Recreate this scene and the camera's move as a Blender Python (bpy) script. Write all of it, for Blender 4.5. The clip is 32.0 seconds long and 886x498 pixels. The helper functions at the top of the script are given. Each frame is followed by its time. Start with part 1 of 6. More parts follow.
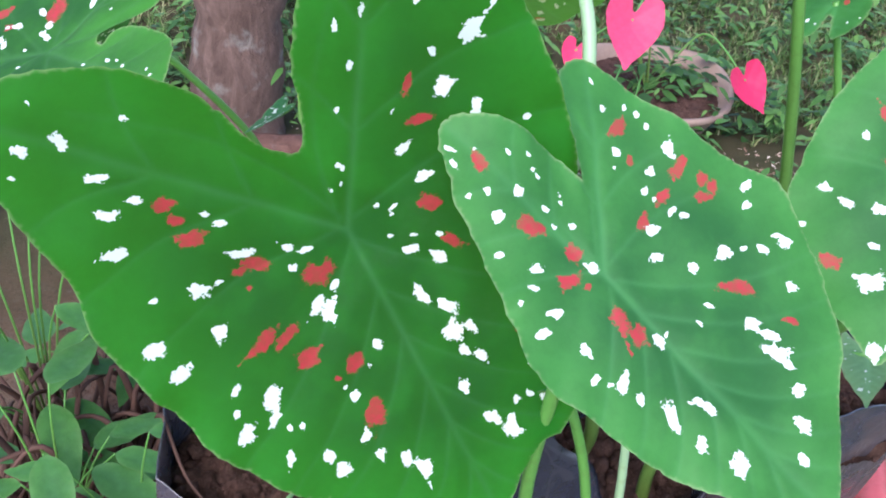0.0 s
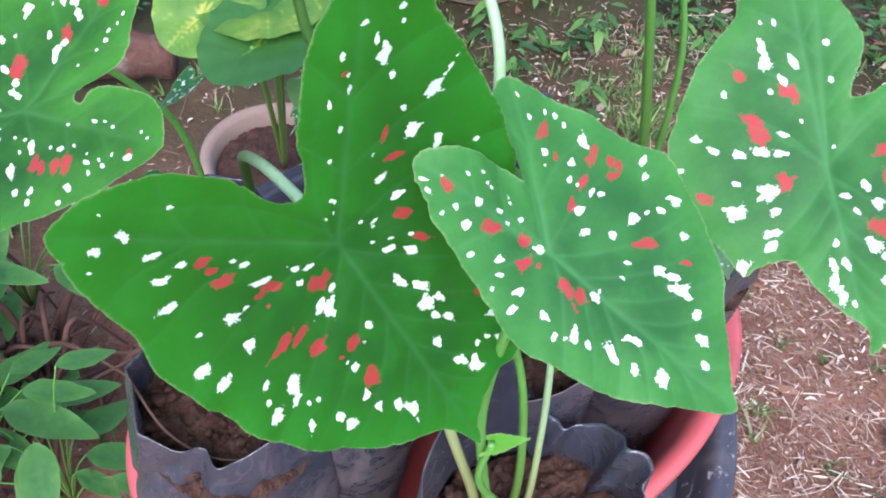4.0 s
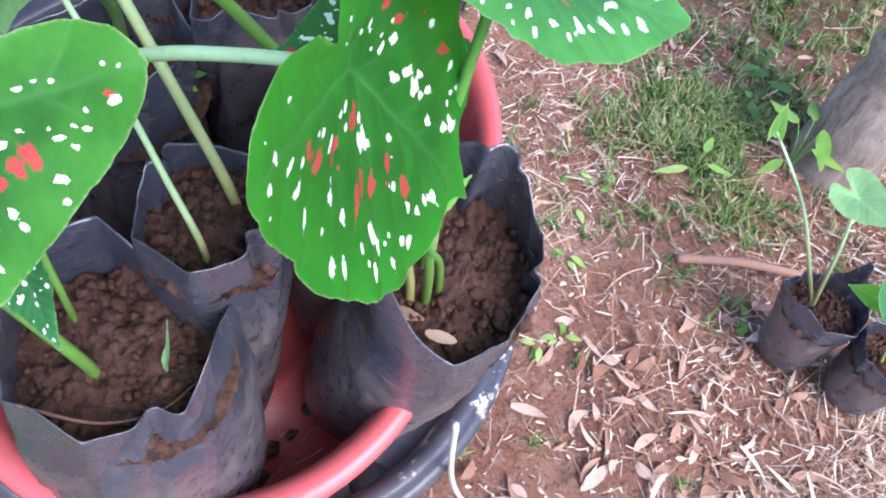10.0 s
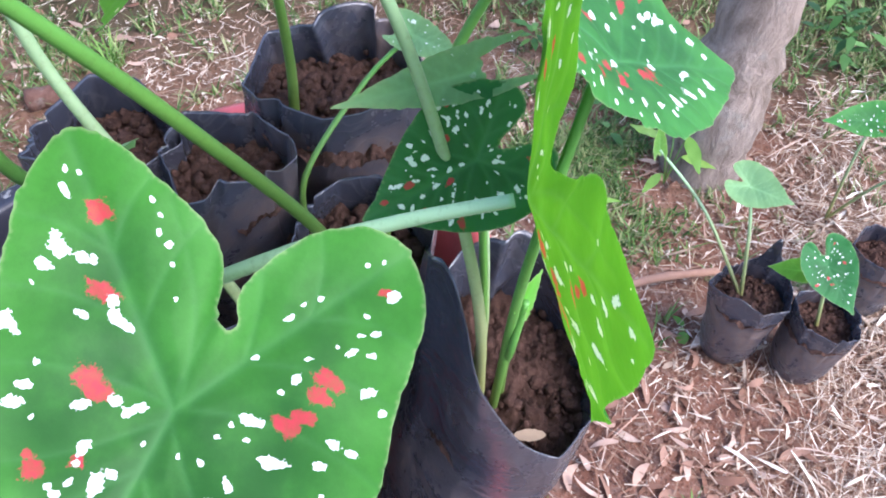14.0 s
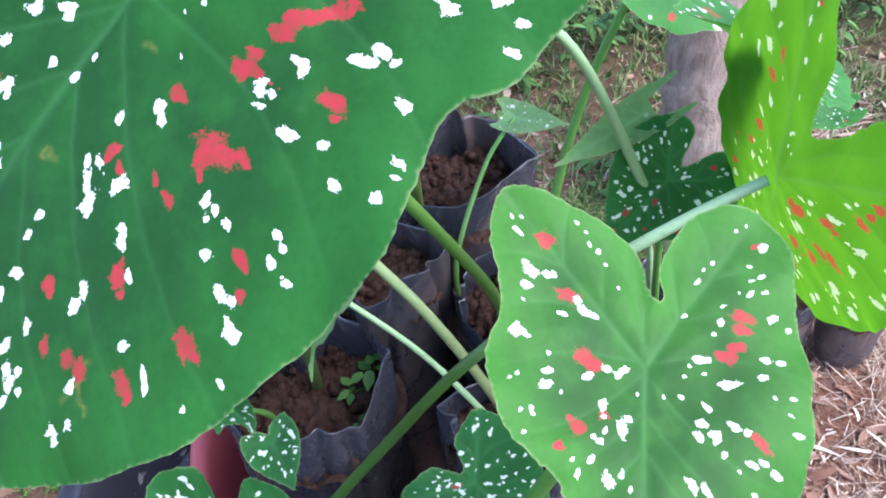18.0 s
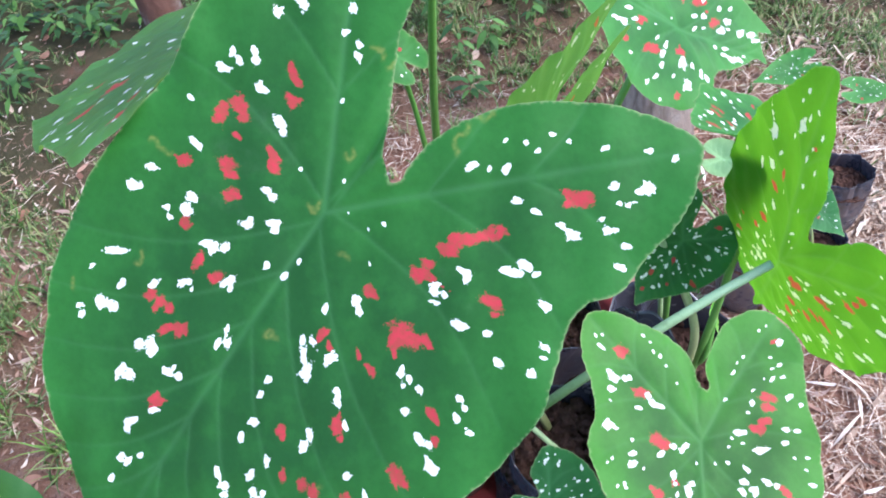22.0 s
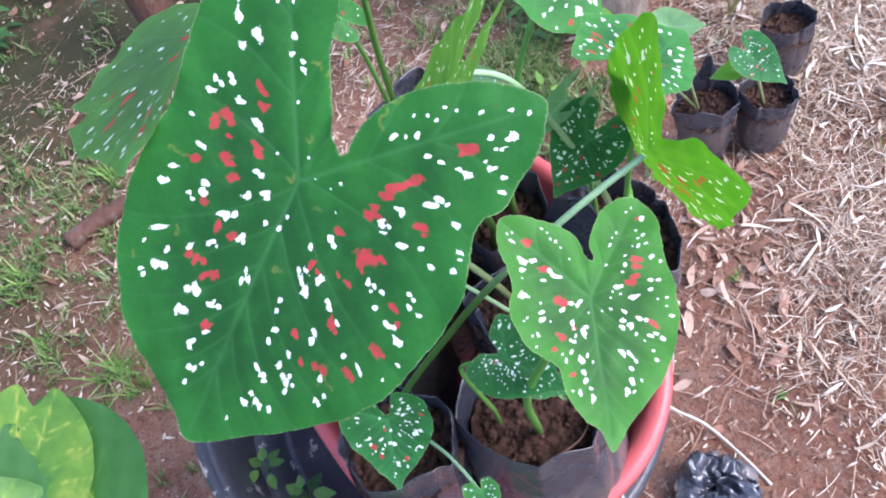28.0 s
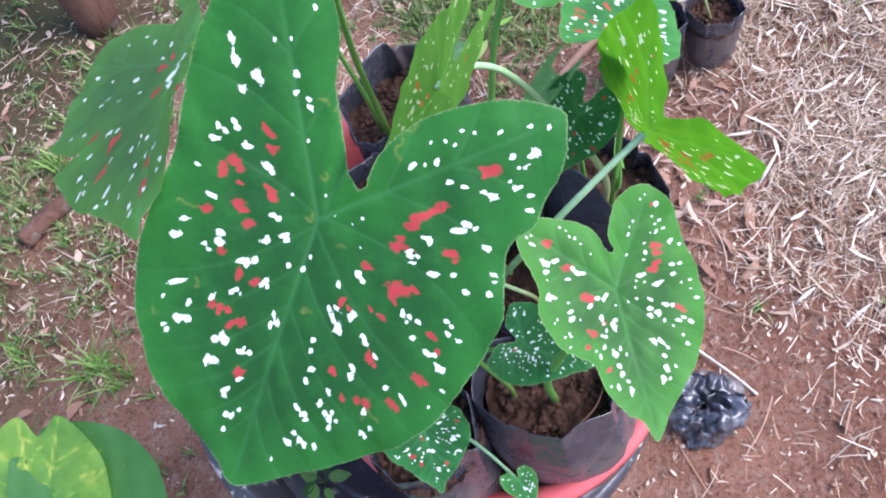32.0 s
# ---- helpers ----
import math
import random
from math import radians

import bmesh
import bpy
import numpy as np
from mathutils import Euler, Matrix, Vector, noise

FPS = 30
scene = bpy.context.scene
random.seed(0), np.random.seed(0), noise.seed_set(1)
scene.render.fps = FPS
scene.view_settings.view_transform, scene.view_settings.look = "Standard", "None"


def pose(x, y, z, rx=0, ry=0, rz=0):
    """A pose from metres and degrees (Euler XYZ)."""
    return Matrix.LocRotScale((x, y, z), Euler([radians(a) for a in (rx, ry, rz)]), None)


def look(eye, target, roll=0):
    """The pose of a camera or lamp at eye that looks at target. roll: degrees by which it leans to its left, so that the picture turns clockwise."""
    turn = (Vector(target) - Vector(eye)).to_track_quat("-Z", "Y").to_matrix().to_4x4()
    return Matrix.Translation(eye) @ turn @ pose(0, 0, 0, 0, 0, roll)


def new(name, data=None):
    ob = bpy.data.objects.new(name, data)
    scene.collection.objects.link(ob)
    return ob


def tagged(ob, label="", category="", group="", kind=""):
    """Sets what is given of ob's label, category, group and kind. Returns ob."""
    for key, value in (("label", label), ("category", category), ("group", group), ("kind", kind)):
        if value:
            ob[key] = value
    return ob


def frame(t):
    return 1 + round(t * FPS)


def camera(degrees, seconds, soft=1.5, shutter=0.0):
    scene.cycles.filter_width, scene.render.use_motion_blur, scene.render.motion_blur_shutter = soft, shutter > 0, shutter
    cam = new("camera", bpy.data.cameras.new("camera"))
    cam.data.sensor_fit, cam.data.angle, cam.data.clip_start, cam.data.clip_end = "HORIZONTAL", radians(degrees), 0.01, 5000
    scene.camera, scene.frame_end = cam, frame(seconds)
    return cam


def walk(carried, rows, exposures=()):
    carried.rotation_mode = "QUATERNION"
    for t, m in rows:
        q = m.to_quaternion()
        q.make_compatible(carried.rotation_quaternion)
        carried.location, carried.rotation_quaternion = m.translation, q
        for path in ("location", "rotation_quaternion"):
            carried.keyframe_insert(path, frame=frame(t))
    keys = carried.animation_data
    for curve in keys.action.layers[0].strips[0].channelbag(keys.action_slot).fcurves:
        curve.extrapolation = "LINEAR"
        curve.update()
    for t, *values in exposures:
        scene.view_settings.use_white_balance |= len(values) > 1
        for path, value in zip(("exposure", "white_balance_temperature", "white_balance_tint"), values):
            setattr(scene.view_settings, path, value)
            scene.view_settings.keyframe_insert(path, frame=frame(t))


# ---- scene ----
cam = camera(53.2, 32.0, soft=1.9)
PATH = [
    (0, (0.0486, 0.2527, 1.0970), (0.1839, 1.7894, -0.1770), 6.80),
    (0.5, (0.0595, 0.2500, 1.1040), (0.1887, 1.7690, -0.1900), 6.70),
    (1, (0.0564, 0.2322, 1.1190), (0.1706, 1.7340, -0.1980), 6.50),
    (1.5, (0.0613, 0.2309, 1.1250), (0.2062, 1.7440, -0.1750), 7.60),
    (2, (0.0614, 0.2329, 1.1260), (0.2024, 1.7632, -0.1540), 7.40),
    (2.5, (0.0493, 0.2316, 1.1400), (0.2085, 1.7318, -0.1730), 7.20),
    (3, (0.0481, 0.2277, 1.1420), (0.2773, 1.6917, -0.2010), 6.80),
    (3.5, (0.0376, 0.2363, 1.1530), (0.3670, 1.6172, -0.2550), 6.80),
    (4, (0.0083, 0.2481, 1.1580), (0.4719, 1.5108, -0.3220), 9.20),
    (4.5, (0.0122, 0.2468, 1.1610), (0.4864, 1.5029, -0.3210), 3.30),
    (6.5, (-0.0517, 0.3007, 1.1630), (0.8494, 1.2209, -0.3670), 12.70),
    (7, (-0.0434, 0.3222, 1.1630), (0.8033, 1.1365, -0.4550), 14.40),
    (7.5, (-0.0378, 0.3329, 1.1590), (0.7595, 1.0910, -0.5110), 15.20),
    (8, (-0.0453, 0.3424, 1.1540), (0.7395, 1.0401, -0.5480), 13.70),
    (8.5, (-0.0573, 0.3421, 1.1430), (0.7699, 0.9792, -0.5630), 12.30),
    (9, (-0.0731, 0.3450, 1.1320), (0.8256, 0.8888, -0.5700), 11.30),
    (9.5, (-0.0895, 0.3400, 1.1280), (0.8784, 0.7985, -0.5610), 11.70),
    (10, (-0.0961, 0.3304, 1.1320), (0.9114, 0.7474, -0.5440), 13.00),
    (10.5, (-0.0921, 0.3301, 1.1220), (0.8274, 0.7163, -0.6110), 13.70),
    (11, (-0.0770, 0.3483, 1.1170), (0.7661, 0.7631, -0.6480), 11.70),
    (11.5, (-0.0750, 0.3642, 1.1210), (0.7814, 0.8012, -0.6330), 8.30),
    (12, (-0.0864, 0.3749, 1.1220), (0.9082, 0.7436, -0.5740), 9.10),
    (12.5, (-0.0990, 0.3826, 1.1180), (0.9420, 0.7566, -0.5480), 8.40),
    (13, (-0.1103, 0.3943, 1.1100), (0.9748, 0.7176, -0.5390), 5.80),
    (13.5, (-0.1146, 0.4066, 1.1190), (1.0702, 0.6709, -0.4700), 4.80),
    (15.5, (-0.1680, 0.4509, 1.1410), (1.2297, 0.5743, -0.2840), 6.10),
    (16, (-0.1784, 0.4625, 1.1350), (1.2572, 0.5987, -0.2510), 0.30),
    (16.5, (-0.2031, 0.4670, 1.1310), (1.3184, 0.7513, -0.1360), -6.50),
    (17, (-0.1982, 0.4827, 1.1410), (1.3006, 0.7383, -0.1570), -7.10),
    (17.5, (-0.1971, 0.5007, 1.1500), (1.2817, 0.7074, -0.1810), -7.50),
    (18, (-0.2003, 0.5149, 1.1580), (1.2557, 0.6749, -0.2030), -7.30),
    (18.5, (-0.1957, 0.5256, 1.1650), (1.2476, 0.6563, -0.2130), -7.50),
    (19, (-0.1911, 0.5344, 1.1720), (1.2335, 0.6381, -0.2280), -8.30),
    (19.5, (-0.1890, 0.5533, 1.1850), (1.2307, 0.6253, -0.2210), -7.70),
    (20, (-0.1847, 0.5590, 1.2000), (1.2154, 0.6192, -0.2270), -8.10),
    (20.5, (-0.1891, 0.5693, 1.2150), (1.2139, 0.5952, -0.2110), -8.00),
    (21, (-0.1909, 0.5724, 1.2390), (1.2018, 0.6100, -0.1960), -8.00),
    (21.5, (-0.1955, 0.5617, 1.2520), (1.1699, 0.6129, -0.2090), -8.00),
    (22, (-0.2090, 0.5535, 1.2640), (1.1373, 0.6368, -0.2130), -9.00),
    (22.5, (-0.2225, 0.5452, 1.2720), (1.1004, 0.6400, -0.2250), -10.40),
    (23, (-0.2390, 0.5382, 1.2810), (1.0544, 0.6247, -0.2430), -11.80),
    (23.5, (-0.2496, 0.5288, 1.2930), (1.0191, 0.6208, -0.2510), -12.80),
    (24, (-0.2600, 0.5224, 1.3090), (1.0079, 0.6345, -0.2340), -13.30),
    (24.5, (-0.2655, 0.5127, 1.3250), (0.9931, 0.6544, -0.2220), -14.20),
    (25, (-0.2621, 0.5195, 1.3370), (1.0058, 0.6827, -0.2020), -15.50),
    (25.5, (-0.2603, 0.5164, 1.3430), (0.9908, 0.6836, -0.2080), -15.80),
    (27.5, (-0.2732, 0.5182, 1.3630), (0.9207, 0.6667, -0.2350), -14.80),
    (28, (-0.2762, 0.5184, 1.3690), (0.8677, 0.6518, -0.2660), -19.90),
    (28.5, (-0.2764, 0.5154, 1.3720), (0.8518, 0.6197, -0.2750), -22.90),
    (29, (-0.2638, 0.5257, 1.3770), (0.8475, 0.6160, -0.2840), -23.70),
    (29.5, (-0.2572, 0.5353, 1.3830), (0.8231, 0.6264, -0.2970), -24.70),
    (30, (-0.2510, 0.5389, 1.3850), (0.7868, 0.6226, -0.3230), -25.00),
    (30.5, (-0.2468, 0.5417, 1.3880), (0.7716, 0.6195, -0.3320), -24.70),
    (31, (-0.2438, 0.5415, 1.3890), (0.7410, 0.6103, -0.3500), -24.20),
    (31.5, (-0.2390, 0.5382, 1.3910), (0.7419, 0.6092, -0.3510), -25.00),
    (32, (-0.2299, 0.5397, 1.3930), (0.7553, 0.6144, -0.3450), -25.10),
]
walk(cam, [(t, look(eye, target, roll)) for t, eye, target, roll in PATH], exposures=[(0, 1.43, 5950, 20), (4, 1.52, 5950, 20), (8, 1.74, 5950, 20), (12, 1.96, 5950, 20), (16, 1.66, 5950, 20), (18, 1.77, 5950, 20), (21, 1.74, 5950, 20), (32, 1.64, 5950, 20)])


# ---- light ----
world = bpy.data.worlds.new("sky")
scene.world = world
world.use_nodes = True
wn = world.node_tree
sky = wn.nodes.new("ShaderNodeTexSky")
sky.sky_type, sky.sun_disc = "NISHITA", False
sky.sun_elevation, sky.sun_rotation = radians(52), radians(200)
sky.air_density, sky.dust_density, sky.ozone_density = 1.0, 1.5, 1.0
wn.nodes["Background"].inputs["Strength"].default_value = 0.15
wn.links.new(sky.outputs[0], wn.nodes["Background"].inputs["Color"])
sun = new("sun", bpy.data.lights.new("sun", "SUN"))
sun.data.energy, sun.data.angle, sun.data.color = 1.5, radians(38), (1.0, 0.98, 0.95)
sun.matrix_world = look((-0.6, -1.6, 3.2), (0.1, 0.5, 0.8))


# ---- materials ----
class Nodes:
    """A short way to write node materials."""

    def __init__(self, name):
        self.mat = bpy.data.materials.new(name)
        self.mat.use_nodes = True
        self.tree = self.mat.node_tree
        self.bsdf = self.tree.nodes["Principled BSDF"]
        self.out = self.tree.nodes["Material Output"]

    def add(self, kind, **props):
        n = self.tree.nodes.new("ShaderNode" + kind)
        for k, v in props.items():
            setattr(n, k, v)
        return n

    def link(self, a, b):
        self.tree.links.new(a, b)

    def put(self, socket, value):
        if hasattr(value, "is_linked") or hasattr(value, "links"):
            self.link(value, socket)
        else:
            socket.default_value = value

    def coords(self):
        return self.add("TexCoord").outputs["Object"]

    def noise(self, scale, detail=4.0, rough=0.6, vector=None, distort=0.0):
        n = self.add("TexNoise")
        n.inputs["Scale"].default_value, n.inputs["Detail"].default_value = scale, detail
        n.inputs["Roughness"].default_value, n.inputs["Distortion"].default_value = rough, distort
        self.link(vector if vector is not None else self.coords(), n.inputs["Vector"])
        return n.outputs["Fac"]

    def ramp(self, fac, stops):
        n = self.add("ValToRGB")
        e = n.color_ramp.elements
        while len(e) < len(stops):
            e.new(0.5)
        for q, (p, c) in zip(e, stops):
            q.position, q.color = p, (*c, 1) if len(c) == 3 else c
        self.put(n.inputs[0], fac)
        return n.outputs[0]

    def mix(self, fac, a, b, blend="MIX"):
        n = self.add("MixRGB", blend_type=blend)
        for s, v in zip(n.inputs, (fac, a, b)):
            self.put(s, (*v, 1) if isinstance(v, tuple) and len(v) == 3 else v)
        return n.outputs[0]

    def math(self, op, a, b=0.0, clamp=False):
        n = self.add("Math", operation=op, use_clamp=clamp)
        self.put(n.inputs[0], a), self.put(n.inputs[1], b)
        return n.outputs[0]

    def step(self, value, lo, hi):
        n = self.add("MapRange", interpolation_type="SMOOTHSTEP")
        self.put(n.inputs[0], value)
        n.inputs[1].default_value, n.inputs[2].default_value = lo, hi
        return n.outputs[0]

    def attr(self, name):
        return self.add("Attribute", attribute_name=name).outputs["Fac"]

    def rand(self):
        return self.add("ObjectInfo").outputs["Random"]

    def island(self):
        return self.add("NewGeometry").outputs["Random Per Island"]

    def bump(self, height, strength, distance):
        n = self.add("Bump")
        n.inputs["Strength"].default_value, n.inputs["Distance"].default_value = strength, distance
        self.link(height, n.inputs["Height"])
        self.link(n.outputs[0], self.bsdf.inputs["Normal"])
        return n.outputs[0]

    def base(self, colour, rough=0.6, metal=0.0, spec=0.5):
        self.put(self.bsdf.inputs["Base Color"], (*colour, 1) if isinstance(colour, tuple) else colour)
        self.put(self.bsdf.inputs["Roughness"], rough)
        self.bsdf.inputs["Metallic"].default_value = metal
        self.bsdf.inputs["Specular IOR Level"].default_value = spec
        return self.mat

    def translucent(self, colour, share):
        """Lets part of the light through, as thin leaves do."""
        t, m = self.add("BsdfTranslucent"), self.add("MixShader")
        self.put(t.inputs[0], (*colour, 1) if isinstance(colour, tuple) else colour)
        self.put(m.inputs[0], share)
        self.link(self.bsdf.outputs[0], m.inputs[1]), self.link(t.outputs[0], m.inputs[2])
        self.link(m.outputs[0], self.out.inputs["Surface"])


def leaf_material(name, centre, margin, through_colour, white=(0.74, 0.82, 0.72), red=(0.44, 0.034, 0.05), share=0.3, spec=0.2, edge=0.38):
    n = Nodes(name)
    ragged = n.math("MULTIPLY", n.math("SUBTRACT", n.noise(430, 3, 0.65), 0.5), 1.35)
    fine = n.math("MULTIPLY", n.math("SUBTRACT", n.noise(1500, 2, 0.5), 0.5), 0.8)
    ragged = n.math("ADD", ragged, fine)
    is_white = n.step(n.math("ADD", n.attr("white"), ragged), 0.17, 0.27)
    is_red = n.step(n.math("ADD", n.attr("red"), ragged), 0.04, 0.38)
    cloud = n.noise(38, 5, 0.6)
    green = n.mix(n.math("ADD", n.attr("margin"), n.math("MULTIPLY", n.math("SUBTRACT", cloud, 0.5), 0.7), True), centre, margin)
    green = n.mix(n.math("MULTIPLY", n.step(n.noise(420, 3, 0.7), 0.35, 0.75), 0.22), green, tuple(c * 0.55 for c in centre))
    vein = n.attr("vein")
    green = n.mix(n.math("MULTIPLY", vein, 0.62), green, tuple(min(1, 1.9 * c + 0.025) for c in centre))
    green = n.mix(n.math("MULTIPLY", n.step(n.noise(85, 6, 0.65), 0.42, 0.68), 0.3), green, tuple(min(1, 1.35 * c + 0.004) for c in margin))
    green = n.mix(n.math("MULTIPLY", n.attr("trail"), 0.3), green, (0.4, 0.33, 0.08))
    colour = n.mix(n.math("MULTIPLY", is_red, n.math("ADD", 0.7, n.math("MULTIPLY", n.step(n.noise(520, 3, 0.6), 0.4, 0.62), 0.26))), green, red)
    colour = n.mix(is_white, colour, white)
    rim = n.step(n.attr("rim"), 0.0, 1.0)
    colour = n.mix(n.math("MULTIPLY", rim, edge), colour, (0.36, 0.42, 0.2))
    # Pale patches: the blade's hazy sheen put into its colour.
    dust_sheen = n.step(n.noise(16, 6, 0.7), 0.6, 0.8)
    colour = n.mix(n.math("MULTIPLY", dust_sheen, 0.07), colour, (0.45, 0.5, 0.42))
    rough = n.math("ADD", 0.42, n.math("MULTIPLY", n.noise(55, 4), 0.25))
    n.base(colour, rough, 0, spec)
    relief = n.math("ADD", n.math("MULTIPLY", n.noise(260, 4, 0.6), 0.4), n.math("MULTIPLY", vein, -0.35))
    n.bump(relief, 0.35, 0.0012)
    lit = n.mix(is_red, through_colour, (0.75, 0.16, 0.05))
    lit = n.mix(n.math("MULTIPLY", is_white, 0.85), lit, (0.72, 0.8, 0.38))
    lit = n.mix(n.math("MULTIPLY", vein, 0.3), lit, (0.25, 0.5, 0.12))
    n.translucent(lit, share)
    return n.mat


broad_green = leaf_material("broad leaf", (0.01, 0.068, 0.015), (0.018, 0.12, 0.019), (0.10, 0.42, 0.03), share=0.13, spec=0.17)
spotted_green = leaf_material("spotted leaf", (0.006, 0.07, 0.011), (0.012, 0.145, 0.012), (0.2, 0.62, 0.02), share=0.3, spec=0.15)
heart_green = leaf_material("heart leaf", (0.014, 0.082, 0.012), (0.04, 0.18, 0.02), (0.1, 0.5, 0.04), share=0.2)
cool_green = leaf_material("cool leaf", (0.021, 0.112, 0.028), (0.044, 0.195, 0.038), (0.13, 0.45, 0.05), share=0.24)
dark_green = leaf_material("dark leaf", (0.018, 0.1, 0.028), (0.022, 0.14, 0.034), (0.08, 0.3, 0.03), share=0.2)
weed_leaf = leaf_material("upright green leaf", (0.05, 0.15, 0.02), (0.09, 0.22, 0.03), (0.2, 0.42, 0.04), share=0.25)
torn_green = leaf_material("torn leaf", (0.022, 0.11, 0.038), (0.05, 0.19, 0.04), (0.34, 0.6, 0.07), share=0.4)
pale_green = leaf_material("pale leaf", (0.13, 0.27, 0.12), (0.17, 0.32, 0.13), (0.2, 0.45, 0.12), share=0.3)
young_green = leaf_material("young leaf", (0.06, 0.25, 0.014), (0.1, 0.32, 0.022), (0.25, 0.52, 0.09), white=(0.74, 0.8, 0.4), red=(0.7, 0.2, 0.03), share=0.42)


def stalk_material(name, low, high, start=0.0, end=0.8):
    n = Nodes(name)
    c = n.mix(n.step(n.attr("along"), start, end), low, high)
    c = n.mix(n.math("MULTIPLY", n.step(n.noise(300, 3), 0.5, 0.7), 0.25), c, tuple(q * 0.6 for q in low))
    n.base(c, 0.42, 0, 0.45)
    n.bump(n.noise(500, 3), 0.15, 0.0006)
    return n.mat


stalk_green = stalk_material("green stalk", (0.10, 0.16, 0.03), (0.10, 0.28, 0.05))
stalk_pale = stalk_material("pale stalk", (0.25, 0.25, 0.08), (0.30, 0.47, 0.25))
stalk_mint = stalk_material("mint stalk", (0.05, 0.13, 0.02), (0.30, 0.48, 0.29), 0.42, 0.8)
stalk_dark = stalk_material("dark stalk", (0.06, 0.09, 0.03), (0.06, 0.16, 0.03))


def soil_material(name, dark, light, speck=(0.3, 0.2, 0.14)):
    n = Nodes(name)
    c = n.ramp(n.noise(60, 8, 0.7), [(0.3, dark), (0.7, light)])
    c = n.mix(n.math("MULTIPLY", n.step(n.noise(700, 3, 0.7), 0.56, 0.7), 0.5), c, speck)
    c = n.mix(n.math("MULTIPLY", n.step(n.noise(300, 4, 0.7), 0.5, 0.3), 0.6), c, tuple(q * 0.35 for q in dark))
    n.base(c, 0.95, 0, 0.15)
    n.bump(n.math("ADD", n.noise(240, 6, 0.75), n.math("MULTIPLY", n.noise(900, 3), 0.4)), 0.9, 0.004)
    return n.mat


pot_soil = soil_material("potting soil", (0.05, 0.025, 0.018), (0.13, 0.07, 0.052), (0.25, 0.165, 0.125))


def ground_material():
    n = Nodes("garden soil")
    v = n.coords()
    c = n.ramp(n.noise(3.1, 8, 0.65, v), [(0.3, (0.175, 0.07, 0.043)), (0.55, (0.315, 0.152, 0.098)), (0.75, (0.44, 0.27, 0.19))])
    c = n.mix(n.math("MULTIPLY", n.step(n.noise(45, 6, 0.7, v), 0.48, 0.66), 0.5), c, (0.4, 0.28, 0.215))
    c = n.mix(n.math("MULTIPLY", n.step(n.noise(160, 4, 0.7, v), 0.5, 0.34), 0.6), c, (0.03, 0.015, 0.01))
    c = n.mix(n.math("MULTIPLY", n.step(n.noise(330, 3, 0.7, v), 0.6, 0.7), 0.5), c, (0.6, 0.5, 0.42))
    # Patchy far soil: weedy green tint, with tree shade painted into its colour.
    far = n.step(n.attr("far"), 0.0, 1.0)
    shaded_far = n.mix(n.noise(9, 6, 0.7, v), (0.035, 0.05, 0.016), (0.11, 0.08, 0.045))
    c = n.mix(n.math("MULTIPLY", far, n.step(n.noise(2.4, 6, 0.7, v), 0.22, 0.5)), c, shaded_far)
    n.base(c, 0.95, 0, 0.15)
    n.bump(n.math("ADD", n.noise(70, 8, 0.75, v), n.math("MULTIPLY", n.noise(420, 4, 0.7, v), 0.5)), 0.9, 0.012)
    return n.mat


garden_soil = ground_material()


def plastic_film(name, caked, earth=(0.26, 0.19, 0.155)):
    n = Nodes(name)
    dirt = n.step(n.noise(20, 7, 0.72, distort=1.2), 0.4, 0.8)
    streak = n.step(n.noise(120, 6, 0.72), 0.42, 0.7)
    body = n.step(n.attr("along"), 0.62, 0.48)
    # On the film this mask is dust alone.
    dust_sheen = n.step(n.noise(9, 6, 0.7), 0.45, 0.75)
    mud = n.math("ADD", n.math("MULTIPLY", body, n.math("ADD", n.math("MULTIPLY", dirt, 0.55), n.math("MULTIPLY", streak, 0.3))), n.math("MULTIPLY", dust_sheen, caked), True)
    c = n.mix(mud, (0.038, 0.041, 0.055), earth)
    crease = n.math("ABSOLUTE", n.math("SUBTRACT", n.noise(26, 2, 0.45, distort=1.2), 0.5))
    small = n.math("ABSOLUTE", n.math("SUBTRACT", n.noise(130, 2, 0.5, distort=1.0), 0.5))
    worn = n.math("MULTIPLY", n.step(crease, 0.02, 0.0), 0.16)
    c = n.mix(worn, c, (0.16, 0.15, 0.15))
    n.base(c, n.math("ADD", 0.24, n.math("MULTIPLY", mud, 0.55)), 0, 0.9)
    n.bump(n.math("ADD", n.math("MULTIPLY", crease, -1.6), n.math("ADD", n.math("MULTIPLY", small, -0.25), n.math("MULTIPLY", n.noise(320, 3), 0.06))), 0.32, 0.006)
    return n.mat


bag_film = plastic_film("black bag film", 0.2)
muddy_film = plastic_film("muddy bag film", 0.85, (0.15, 0.092, 0.066))


def worn_plastic(name, colour, dirt_colour, rough, grime=0.5, fleck=None):
    n = Nodes(name)
    dirt = n.step(n.noise(18, 8, 0.7), 0.5, 0.75)
    fine = n.step(n.noise(240, 4, 0.7), 0.58, 0.72)
    c = n.mix(n.math("MULTIPLY", n.noise(9, 4), 0.35), colour, tuple(min(1, q * 1.35 + 0.02) for q in colour))
    c = n.mix(n.math("MULTIPLY", dirt, grime), c, dirt_colour)
    c = n.mix(n.math("MULTIPLY", fine, grime * 0.6), c, dirt_colour)
    if fleck:
        c = n.mix(n.math("MULTIPLY", n.step(n.noise(42, 5, 0.62), 0.6, 0.66), 0.8), c, fleck)
    n.base(c, n.math("ADD", rough, n.math("MULTIPLY", dirt, 0.25)), 0, 0.45)
    n.bump(n.noise(160, 5, 0.65), 0.25, 0.0015)
    return n.mat


